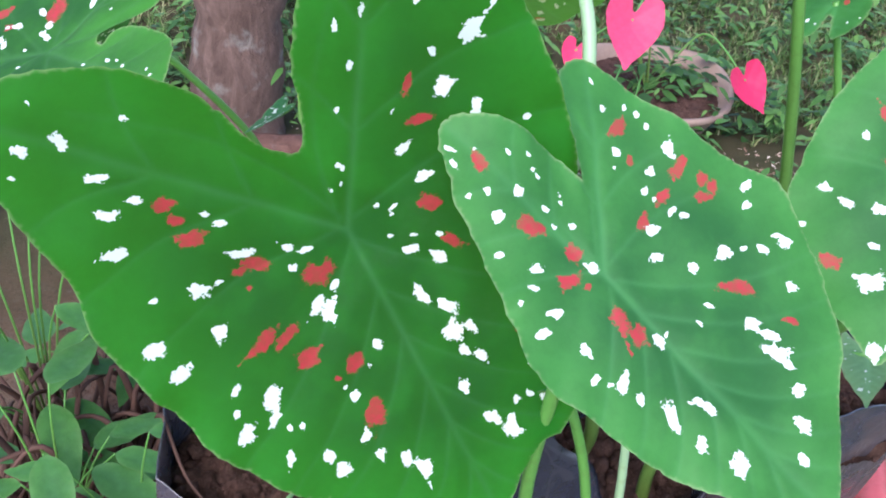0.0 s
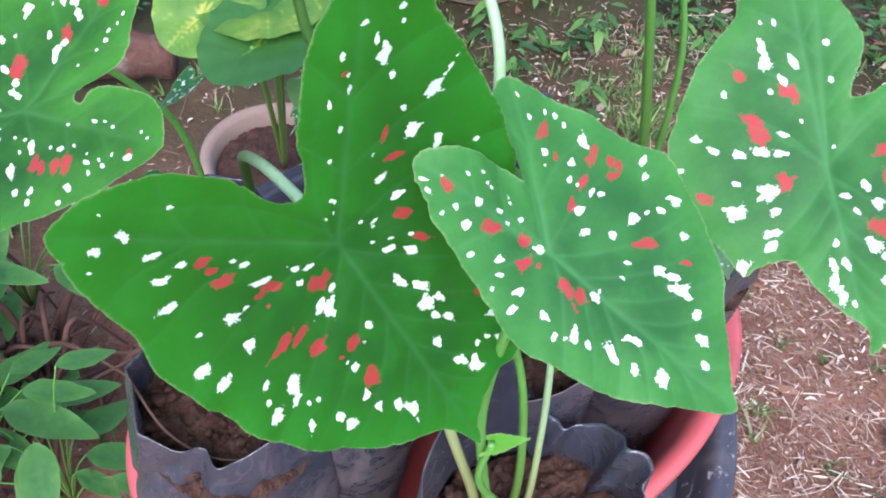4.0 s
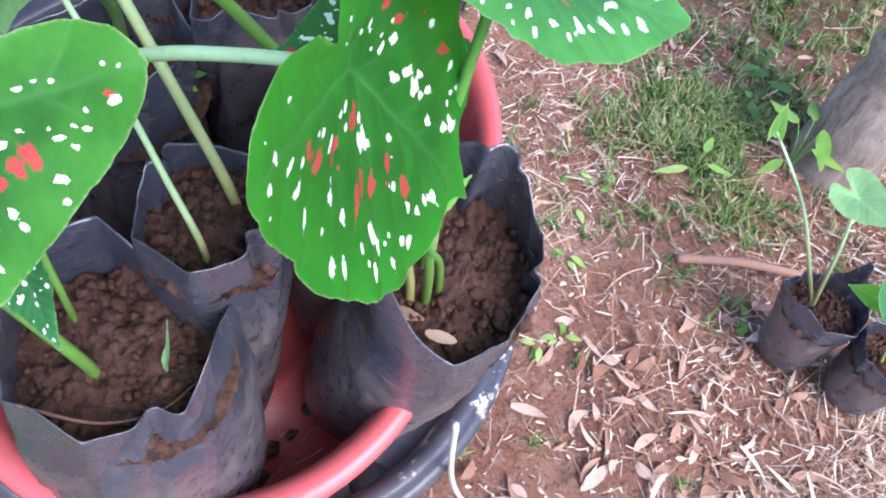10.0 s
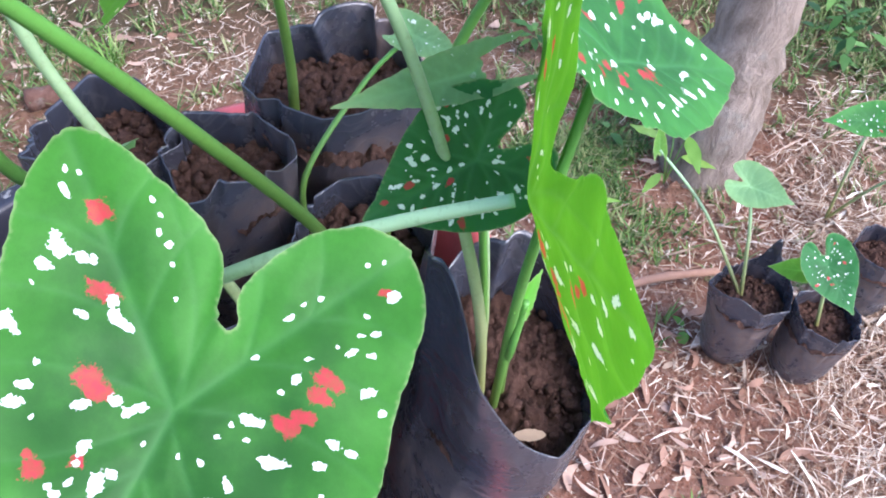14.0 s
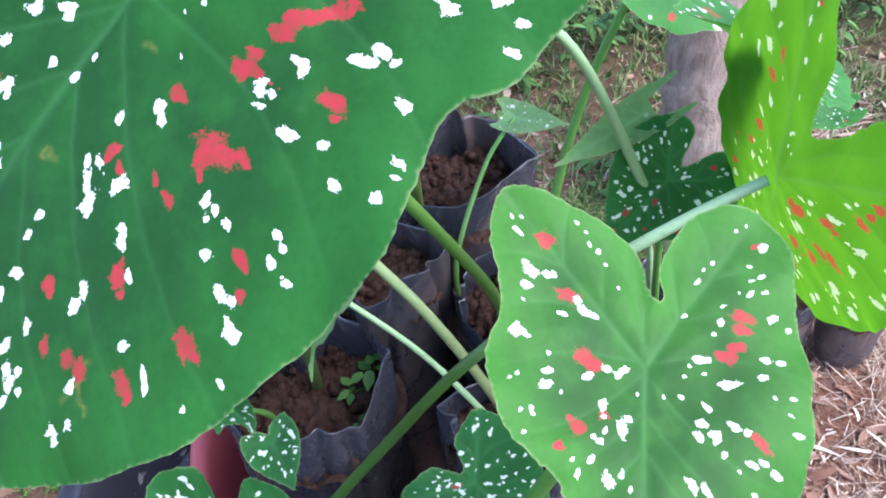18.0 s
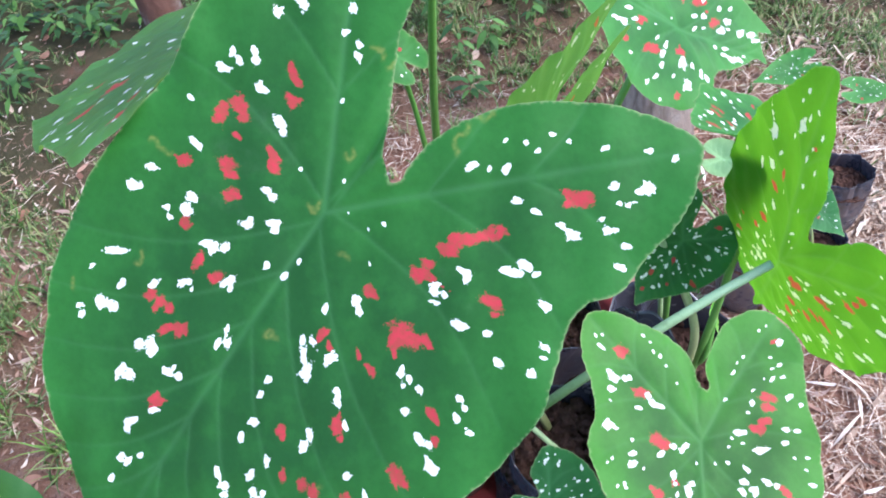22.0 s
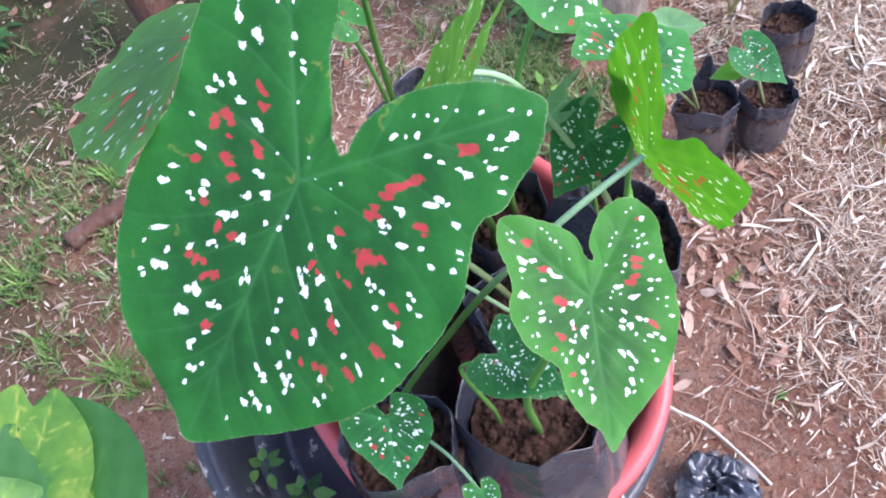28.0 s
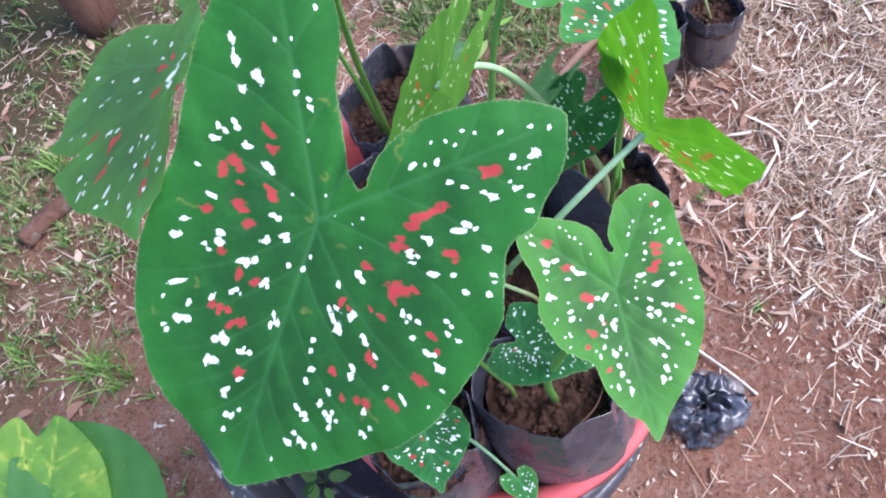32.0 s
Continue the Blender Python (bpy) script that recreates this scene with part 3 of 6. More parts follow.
def litter():
    rng = np.random.default_rng(11)

    def straw_where(p):
        x, y = p[:, 0], p[:, 1]
        heap = np.clip(1.5 - np.hypot((x - 0.74) / 1.3, y + 0.25) / 0.4, 0, 1)
        bare = np.clip(1.2 - np.hypot(x - 0.16, (y - 0.26) / 1.4) / 0.2, 0, 1)
        return np.clip(heap * (0.35 + 0.65 * patchy(p, 13, 11, 2)) + 0.06, 0, 1) * (1 - 0.72 * bare) * np.clip((0.22 - 0.13 * np.clip((x - 0.4) / 0.25, 0, 1) - y) / 0.15, 0.25, 1) * (1 - 0.6 * np.exp(-((x - 0.62) ** 2 + (y - 0.02) ** 2) / 0.03))

    p = np.vstack([scatter(rng, 165000, (-0.1, 1.7), (-0.85, 0.7), straw_where), scatter(rng, 42000, (0.6, 1.5), (0.4, 1.9), lambda q: (0.14 * patchy(q, 7, 9, 4) + 0.1) * np.clip((1.5 - q[:, 1]) / 0.5, 0.3, 1))])
    ln = 0.012 + 0.06 * rng.beta(1.3, 3.0, len(p)) + 0.05 * (rng.uniform(size=len(p)) > 0.96)
    lone("straw", strips("straw", p, ln, 0.0005 + 0.0022 * rng.beta(1.0, 3.4, len(p)), rng, (0.001, 0.016), 0.1, False), straw_mat, "pale dry straw strewn over the soil", "straw", kind="stuff")
    p = scatter(rng, 95000, (-0.3, 2.0), (-0.9, 2.0), lambda q: 0.09 + 0.55 * np.exp(-((q[:, 0] - 0.95) ** 2 / 0.14 + (q[:, 1] - 1.1) ** 2 / 0.3)) + 0.91 * np.clip((0.38 - q[:, 1]) / 0.3, 0.35, 1) * np.clip(1.4 - np.hypot((q[:, 0] - 0.65) / 1.2, q[:, 1] - 0.1) / 0.55, 0, 1) * (0.4 + 0.6 * patchy(q, 17, 15, 3)))
    lone("straw_chips", strips("straw_chips", p, 0.003 + 0.03 * rng.beta(1.0, 3.0, len(p)), 0.0008 + 0.0075 * rng.beta(1.0, 3.3, len(p)), rng, (-0.002, 0.01), 0.45, True, 0.9, 4), chip_mat, "bleached chips of dry leaves on the soil", "litter", kind="stuff")
    p = scatter(rng, 4200, (0.1, 1.5), (-0.7, 0.35), lambda q: straw_where(q) * np.clip((0.3 - q[:, 1]) / 0.2, 0, 1))
    lone("bleached_blades", strips("bleached_blades", p, 0.018 + 0.075 * rng.beta(1.4, 2.6, len(p)), 0.002 + 0.0075 * rng.beta(1.2, 2.6, len(p)), rng, (0.006, 0.014), 0.2, True, 0.5, 4), bleached_mat, "broad bleached grass blades on top of the straw", "straw", kind="stuff")
    p = scatter(rng, 1500, (-0.2, 2.0), (-0.7, 2.0), lambda q: 0.12 + 0.88 * np.clip(1.3 - np.hypot(q[:, 0] - 0.7, q[:, 1] - 0.1) / 0.6, 0, 1))
    lone("dry_stems", strips("dry_stems", p, rng.uniform(0.06, 0.16, len(p)), rng.uniform(0.001, 0.0025, len(p)), rng, (0.003, 0.012), 0.3, False, 0.15, 6), litter_mat, "long thin brown dry stems on the straw", "stems", kind="stuff")
    p = scatter(rng, 6500, (0.0, 2.0), (-0.7, 2.0), lambda q: 0.05 + 0.95 * np.exp(-((q[:, 0] - 0.5) ** 2 + (q[:, 1] - 0.17) ** 2) / 0.03))
    lone("leaf_litter", strips("leaf_litter", p, rng.uniform(0.022, 0.055, len(p)), rng.uniform(0.007, 0.017, len(p)), rng, (0.002, 0.012), 0.5, True, 0.4, 5), litter_mat, "curled reddish brown fallen leaves on the soil", "leaves", kind="stuff")


litter()


def tufts(name, p, blades, length, width, rng, lean=0.5):
    """Grass: blades that rise and bend over from common feet."""
    n = len(p) * blades
    foot = np.repeat(p, blades, 0) + rng.normal(0, 0.006, (n, 2))
    yaw = rng.uniform(0, 2 * np.pi, n)
    way = np.stack([np.cos(yaw), np.sin(yaw)], -1)
    side = np.stack([-way[:, 1], way[:, 0]], -1)
    ln, wd = rng.uniform(*length, n), rng.uniform(*width, n)
    out = rng.uniform(0.2, 1.0, n) * lean
    z0 = ground_height(foot[:, 0], foot[:, 1])
    vs = []
    for s in (0, 0.35, 0.7, 1.0):
        c = foot + way * (ln * out * (0.4 * s + 0.9 * s * s))[:, None]
        z = z0 + ln * (s - 0.45 * out * s * s)
        w = wd * (1 - s**1.6) + 0.0003
        vs += [np.c_[c + side * w[:, None] / 2, z], np.c_[c - side * w[:, None] / 2, z]]
    v = np.stack(vs, 1).reshape(-1, 3)
    quad = np.array([[2 * i, 2 * i + 1, 2 * i + 3, 2 * i + 2] for i in range(3)])[None]
    return mesh_of(name, v, ((np.arange(n) * 8)[:, None, None] + quad).reshape(-1, 4))


def weeds(name, p, leaves, size, rng, height):
    """Low herbs: small pointed leaves held round a short stem."""
    n = len(p) * leaves
    foot = np.repeat(p, leaves, 0)
    yaw = rng.uniform(0, 2 * np.pi, n)
    way = np.stack([np.cos(yaw), np.sin(yaw)], -1)
    side = np.stack([-way[:, 1], way[:, 0]], -1)
    ln = rng.uniform(*size, n)
    z = ground_height(foot[:, 0], foot[:, 1]) + np.repeat(rng.uniform(0.3, 1, len(p)), leaves) * rng.uniform(0.15, 1, n) * height
    dip = rng.uniform(-0.5, 0.35, n)
    base = foot + way * (ln * 0.25)[:, None]
    vs = []
    for s, w in ((0, 0.05), (0.3, 0.42), (0.62, 0.36), (1, 0.02)):
        c = base + way * (ln * s)[:, None]
        zz = z + ln * s * dip - 0.25 * ln * s * s
        vs += [np.c_[c + side * (ln * w / 2)[:, None], zz + ln * w * 0.12], np.c_[c - side * (ln * w / 2)[:, None], zz + ln * w * 0.12]]
    v = np.stack(vs, 1).reshape(-1, 3)
    quad = np.array([[2 * i, 2 * i + 1, 2 * i + 3, 2 * i + 2] for i in range(3)])[None]
    return mesh_of(name, v, ((np.arange(n) * 8)[:, None, None] + quad).reshape(-1, 4))


def greenery():
    rng = np.random.default_rng(21)

    def grass_where(p):
        x, y = p[:, 0], p[:, 1]
        near = np.exp(-((x - 1.05) ** 2 / 0.05 + (y - 0.4) ** 2 / 0.04)) * 0.55
        back = np.clip((x - 1.25 + 0.25 * np.abs(y - 0.2) * (y < 0.2)) / 0.35, 0, 1) * np.clip((1.15 - y) / 0.3, 0, 1)
        left = np.exp(-((x - 0.95) ** 2 / 0.3 + (y - 1.45) ** 2 / 0.2)) * 0.3
        wild = np.clip((x - 1.9) / 0.3, 0, 1) + np.clip((y - 2.0) / 0.4, 0, 1)
        right = np.clip((x - 1.0) / 0.3, 0, 1) * np.clip((-0.15 - y) / 0.2, 0, 1) * 0.5
        return np.clip(near + back + left + wild + right, 0, 1) * (0.3 + 0.7 * patchy(p, 9.3, 8.1, 5)) + 0.02

    p = scatter(rng, 36000, (-0.8, 3.4), (-1.0, 3.6), grass_where)
    lawn = rng.normal(0, 1, (520, 2)) * (0.11, 0.1) + (1.1, 0.36)
    side = rng.normal(0, 1, (260, 2)) * (0.2, 0.16) + (0.98, 1.42)
    p = np.vstack([p, lawn[patchy(lawn, 21, 17, 4) > 0.35], side[patchy(side, 15, 19, 2) > 0.45]])
    lone("grass", tufts("grass", p, 9, (0.012, 0.044), (0.002, 0.0056), rng, 1.0), grass_mat, "short patchy green grass growing in the soil", "grass", kind="stuff")

    def weed_where(p):
        back = np.clip((p[:, 1] - 1.55) / 0.6, 0, 1) + np.clip((p[:, 0] - 1.45) / 0.5, 0, 1)
        return np.clip(back, 0, 1) * (0.35 + 0.65 * patchy(p, 4.3, 5.1, 1)) + 0.02 * (np.hypot(p[:, 0] - 1.0, p[:, 1] - 0.55) < 0.5)

    p = scatter(rng, 6500, (-1.2, 4.4), (-1.4, 4.6), weed_where)
    lone("weeds", weeds("weeds", p, 14, (0.014, 0.05), rng, 0.2), weed_mat, "dense low green weeds behind the pots", "weeds", kind="stuff")
    p = scatter(rng, 190, (0.5, 1.5), (0.1, 1.1), lambda q: np.exp(-((q[:, 0] - 0.74) ** 2 / 0.03 + (q[:, 1] - 0.42) ** 2 / 0.03)))
    lone("seedlings", weeds("seedlings", p, 5, (0.012, 0.032), rng, 0.025), bright_weed, "bright yellow-green seedlings sprouting in the soil", "seedlings", kind="stuff")


greenery()


def grass_tuft(x, y, n, seed):
    rng = np.random.default_rng(seed)
    p = np.array([[x, y]]) + rng.normal(0, 0.012, (n, 2))
    lone("grass_tuft", tufts("grass_tuft", p, 9, (0.03, 0.085), (0.002, 0.0042), rng, 0.95), bright_weed, "bright green grass tuft on bare soil", "grass", "grass tufts")


for k, (x, y, n) in enumerate([(0.595, 1.277, 8), (0.55, 1.23, 4), (0.86, 1.5, 5), (0.68, 1.42, 3), (1.08, 1.3, 5)]):
    grass_tuft(x, y, n, 140 + k)


# ---- the round stand, the red planter and its bags ----
STAND, STAND_R, LIP = (0.167, 0.626), 0.245, 0.55
TUB, TUB_R, RIM = (0.143, 0.579), 0.1885, 0.66
BASE = 0.497


def stand():
    s = thing("plant_stand", (*STAND, 0), "round black plastic stand with a ribbed tray on splayed legs", "stand")
    r = STAND_R

    def sag(a, rr, z):
        up = np.clip((z - LIP + 0.07) / 0.07, 0, 1)
        return 0.002 * np.sin(3 * a + 1), rr * (0.053 * np.cos(a) + (0.06 + 0.135 * up) * np.sin(a)) + 0.002 * np.sin(7 * a) * up

    lip = [(r - 0.032, LIP - 0.066), (r - 0.024, LIP - 0.02), (r - 0.020, LIP - 0.008), (r - 0.016, LIP - 0.002), (r - 0.010, LIP), (r - 0.007, LIP - 0.003), (r - 0.004, LIP), (r + 0.001, LIP - 0.003), (r + 0.003, LIP - 0.012), (r - 0.002, LIP - 0.07), (r - 0.006, LIP - 0.075), (r - 0.03, LIP - 0.072)]
    part("rim", lathe("rim", lip, STAND, 120, sag), black_plastic, s, "scuffed black rim spotted with bird droppings")
    low = LIP - 0.07
    floor = [(0.0, low), (0.12, low), (0.165, low), (0.17, low + 0.009), (0.179, low + 0.009), (0.184, low), (r - 0.035, low), (r - 0.028, low + 0.002)]
    part("tray", lathe("tray", floor, STAND, 120, sag), black_plastic, s)
    for k in range(4):
        a = radians(-110 + 90 * k)
        d = np.array([math.cos(a), math.sin(a)])
        top, foot = np.array(STAND) + d * (r - 0.03), np.array(STAND) + d * (r - 0.05)
        part("leg", tube("leg", [(*top, LIP - 0.08), (*(top * 0.5 + foot * 0.5), 0.3), (*foot, 0.0)], 0.016, 0.013, 14, 4), grey_plastic, s)


def planter():
    s = thing("planter_bowl", (*TUB, BASE), "wide red plastic planter bowl with a rolled rim, holding potted bags", "planter")
    r, z0 = TUB_R, BASE

    def dented(a, rr, z):
        oval = rr * (0.147 * np.cos(2 * a - 0.78) + 0.006 * np.sin(3 * a + 1))
        return oval + 0.0015 * np.sin(5 * a), 0.002 * np.sin(2 * a + 2) + (z - z0) / (RIM - z0) * rr * (0.147 * np.cos(a) - 0.124 * np.sin(a))

    wall = [(r - 0.04, z0), (r - 0.018, RIM - 0.03), (r - 0.010, RIM - 0.014), (r - 0.001, RIM - 0.012), (r + 0.004, RIM - 0.007), (r + 0.003, RIM - 0.001), (r - 0.003, RIM + 0.002), (r - 0.010, RIM), (r - 0.014, RIM - 0.006), (r - 0.022, RIM - 0.03), (r - 0.042, z0 + 0.012)]
    part("bowl", lathe("bowl", wall, TUB, 120, dented), red_plastic, s)
    base = part("bottom", lathe("bottom", [(0, z0 + 0.005), (0.06, z0 + 0.005), (0.062, z0 + 0.009), (0.075, z0 + 0.009), (0.077, z0 + 0.005), (r - 0.045, z0 + 0.006), (r - 0.041, z0 + 0.013)], TUB, 96, lambda a, rr, z: (rr * 0.147 * np.cos(2 * a - 0.78), 0 * a)), red_plastic, s)
    for k in range(7):
        a = radians(-115 + 24 * k)
        c = (TUB[0] + 0.1 * math.cos(a), TUB[1] + 0.1 * math.sin(a))
        part("drain_hole", lathe("drain_hole", [(0.0, z0 + 0.0105), (0.004, z0 + 0.0105), (0.0055, z0 + 0.0095)], c, 18), grey_plastic, base, "grey muddy drain hole")


def film_folds(rng, amount, tall, shape, flaps):
    """Creased plastic film: round below where the soil fills it, with flat facets between sharp folds at the slack lip."""
    rx, ry, ang, tx, ty = shape
    mean = (rx + ry) / 2
    n = int(rng.integers(7, 10))
    at = np.sort((np.arange(n) + rng.uniform(-0.33, 0.33, n)) * 2 * np.pi / n)
    out = 1 + rng.normal(0, 0.35 * amount / mean, n)
    high = rng.normal(0, 0.2 * amount, n)
    pleat = [(rng.uniform(0, 6.3), rng.uniform(0.25, 0.6) * amount, rng.uniform(0.05, 0.1), rng.normal(0, 6)) for _ in range(4)]
    k, ph, tw = rng.integers(2, 7, 6), rng.uniform(0, 6.3, 6), rng.normal(0, 35, 6)

    def wobble(a, r, z):
        top = np.clip((z - tall[0]) / (tall[1] - tall[0]), 0, 1.1)
        slack = np.clip((top - 0.45) / 0.5, 0, 1)
        j = np.searchsorted(at, a % (2 * np.pi)) - 1
        j0, j1 = j % n, (j + 1) % n
        a0, a1 = at[j0], at[j1]
        span, d = (a1 - a0) % (2 * np.pi), (a - a0) % (2 * np.pi)
        chord = out[j0] * out[j1] * np.sin(span) / (out[j0] * np.sin(d) + out[j1] * np.sin(span - d))
        t = d / span
        lip = high[j0] * (1 - t) + high[j1] * t
        turned = [np.angle(np.exp(1j * (a - b - w2 * (tall[1] - z)))) for b, h, w, w2 in pleat]
        pinch = sum(h * np.exp(-((q / w) ** 2)) for q, (b, h, w, w2) in zip(turned, pleat))
        f = sum((1 - 1.9 * np.abs(np.sin((m * a + p + q * (z - tall[0])) / 2))) / m for m, p, q in zip(k, ph, tw))
        cross = np.abs(np.sin(5 * a + ph[0] + 95 * (z - tall[0]) + 2 * np.sin(3 * a))) ** 8 + np.abs(np.sin(4 * a - ph[1] - 70 * (z - tall[0]))) ** 10
        peak = sum(h * np.exp(-((np.angle(np.exp(1j * (a - b))) / w) ** 2)) for b, h, w in flaps)
        b = a - ang
        oval = rx * ry / np.sqrt((ry * np.cos(b)) ** 2 + (rx * np.sin(b)) ** 2) / mean - 1
        slope = r * (tx * np.cos(a) + ty * np.sin(a))
        dr = r * oval * top**0.5 + r * (chord - 1) * slack - pinch * slack + 0.12 * amount * f * (0.4 + 0.6 * top) - 0.0006 * cross * (0.4 + 0.5 * top)
        return dr, top**2 * (lip + slope) + top**6 * peak

    return wobble


def soil_mound(name, centre, r, z, seed, rough=0.005, oval=1.0, ang=0.0):
    rng = np.random.default_rng(seed)
    n = 64
    g = np.linspace(-1, 1, n)
    gx, gy = np.meshgrid(g, g)
    k = np.maximum(np.abs(gx), np.abs(gy)) / (np.hypot(gx, gy) + 1e-9)
    x, y = gx * k * r, gy * k * r
    h = np.array([noise.fractal(Vector((a * 75 + seed, b * 75, seed)), 0.7, 2.2, 6) for a, b in zip(x.ravel(), y.ravel())]).reshape(x.shape)
    zz = z + rough * h + 0.004 * (1 - np.hypot(x, y) / r) + rng.normal(0, rough * 0.1, x.shape)
    f = [(j * n + i, j * n + i + 1, (j + 1) * n + i + 1, (j + 1) * n + i) for j in range(n - 1) for i in range(n - 1)]
    u, v = (x * math.cos(ang) + y * math.sin(ang)) * oval * 0.97, (y * math.cos(ang) - x * math.sin(ang)) / oval * 0.97
    x, y = u * math.cos(ang) - v * math.sin(ang), u * math.sin(ang) + v * math.cos(ang)
    return mesh_of(name, np.stack([centre[0] + x, centre[1] + y, zz], -1).reshape(-1, 3), f)


def clods(name, centre, r, z, n, seed, size=(0.0015, 0.005)):
    rng = np.random.default_rng(seed)
    unit = np.array([(x, y, q) for x in (-1, 1) for y in (-1, 1) for q in (-1, 1)]) * 0.62
    unit = np.vstack([unit, [(1, 0, 0), (-1, 0, 0), (0, 1, 0), (0, -1, 0), (0, 0, 1), (0, 0, -1)]])
    cube = [(0, 1, 3, 2), (4, 6, 7, 5), (0, 4, 5, 1), (2, 3, 7, 6), (0, 2, 6, 4), (1, 5, 7, 3)]
    vs, fs = [], []
    for i in range(n):
        a, d = rng.uniform(0, 6.3), r * math.sqrt(rng.uniform(0, 1)) * 0.95
        c = np.array([centre[0] + d * math.cos(a), centre[1] + d * math.sin(a), z + rng.uniform(-0.001, 0.004)])
        s = (size[0] + (size[1] - size[0]) * rng.uniform() ** 2.5) * (1 + rng.normal(0, 0.25, (14, 3)))
        b = len(vs) * 14
        vs.append(c + unit * s)
        for q, face in enumerate(cube):
            apex = (9, 8, 11, 10, 13, 12)[q]
            for e in range(4):
                fs.append((b + face[e], b + face[(e + 1) % 4], b + apex))
    return mesh_of(name, np.vstack(vs), fs)


def bag(centre, r, bottom, rim, soil, seed, label, crumple=0.006, oval=1.0, ang=0.0, tilt=(0, 0), flaps=(), group="black potted bags", lean=(0, 0), bulge=0.0, film=bag_film):
    rng = np.random.default_rng(seed)
    s = thing("polybag", (*centre, bottom), label, "plant bag", group)
    h = rim - bottom
    prof = [(r * 0.5, bottom + 0.001), (r * 0.68, bottom + 0.004), (r * 0.77, bottom + 0.018)]
    prof += [(r * (0.77 + 0.24 * q**0.6 + 0.05 * max(0, q - 0.85) + bulge * math.sin(math.pi * q**0.9)), bottom + 0.02 + (h - 0.02) * q) for q in np.linspace(0.05, 1, 26)]
    prof += [(r * 1.012, rim + 0.0012), (r * 1.0, rim - 0.001)]
    prof += [(r * (0.99 - 0.03 * q), rim - (rim - soil + 0.01) * q) for q in np.linspace(0.12, 1, 8)]
    shape = (r * oval, r / oval, ang, *tilt)
    me = lathe("film", prof, centre, 180, film_folds(rng, crumple, (bottom, rim), shape, flaps))
    for v in me.vertices:
        # crushed film: sharp ridges between small slack facets, strongest near the lip
        up = max(0.0, min(1.0, (v.co.z - bottom) / h))
        q, slack = v.co * 22, 0.35 + 0.65 * up - 0.55 * max(0.0, up - 0.75) * 4
        out = Vector((v.co.x - centre[0], v.co.y - centre[1], 0)).normalized()
        v.co += out * slack * (0.0065 * (0.22 - abs(noise.noise(q * 0.68 + Vector((seed, 0, 0))))) + 0.0019 * (0.2 - abs(noise.noise(q * 2.1 + Vector((0, seed, 3))))))
        v.co.z += up**3 * 0.0028 * noise.noise(q * 0.8 + Vector((5, seed, 1)))
        low = max(0.0, min(1.0, (soil - v.co.z) / (soil - bottom)))
        v.co.x += lean[0] * low
        v.co.y += lean[1] * low
    part("film", me, film, s)
    earth = part("soil", soil_mound("soil", centre, r, soil, seed, 0.007, oval, ang), pot_soil, s, "dark reddish brown crumbly soil")
    part("crumb_layer", clods("crumb_layer", centre, r * 0.9, soil + 0.001, 340, seed, (0.0006, 0.0046)), pot_soil, earth, kind="stuff")
    return s


stand()
planter()
FLOOR = BASE + 0.013
POTTED = "black plastic nursery bag of soil standing in the red planter"
bag((0.0, 0.521), 0.055, FLOOR, 0.748, 0.72, 31, POTTED, 0.012, 0.93, 0.1, (-0.06, 0.02), [(1.0, 0.014, 0.5), (3.3, 0.008, 0.4), (5.2, 0.008, 0.3)], bulge=0.24)
bag((0.143, 0.422), 0.058, FLOOR, 0.734, 0.708, 32, POTTED, 0.013, 1.16, 0.25, (-0.02, 0.06), [(2.4, 0.1, 0.75), (1.65, 0.03, 0.3), (5.2, 0.008, 0.4), (0.1, 0.03, 0.5)], lean=(-0.01, 0.045), bulge=0.1)
bag((0.071, 0.519), 0.041, FLOOR, 0.778, 0.756, 33, POTTED, 0.01, 1.05, 0.4, (-0.1, -0.05), [(4.9, 0.022, 0.5), (1.8, 0.016, 0.4)], lean=(0.0, 0.02))
bag((0.115, 0.634), 0.053, FLOOR, 0.765, 0.735, 34, POTTED, 0.013, 1.0, 0, (0, 0), [(3.4, 0.012, 0.4), (0.3, 0.018, 0.5), (4.6, 0.02, 0.5)])
bag((0.262, 0.555), 0.055, FLOOR, 0.8, 0.775, 35, POTTED, 0.013, 1.0, 0, (0, 0), [(0.3, 0.012, 0.5), (4.6, 0.016, 0.7)], film=muddy_film)
bag((-0.003, 0.632), 0.048, FLOOR, 0.75, 0.724, 36, POTTED, 0.012, 1.0, 0, (-0.1, 0), [(3.6, 0.014, 0.5), (5.0, 0.012, 0.4)])
bag((0.19, 0.668), 0.046, FLOOR, 0.785, 0.757, 37, POTTED, 0.012, 1.0, 0, (0, 0), [(3.0, 0.014, 0.5)])
bag((0.174, 0.517), 0.044, FLOOR, 0.764, 0.74, 39, POTTED, 0.012, 1.05, 0.6, (0, 0), [(3.4, 0.016, 0.5), (5.2, 0.012, 0.5)], film=muddy_film)
bag((0.19, 0.595), 0.037, FLOOR, 0.79, 0.765, 38, POTTED, 0.012, 1.0, 0, (0, 0), [(3.6, 0.012, 0.4), (4.9, 0.01, 0.4)], film=muddy_film)

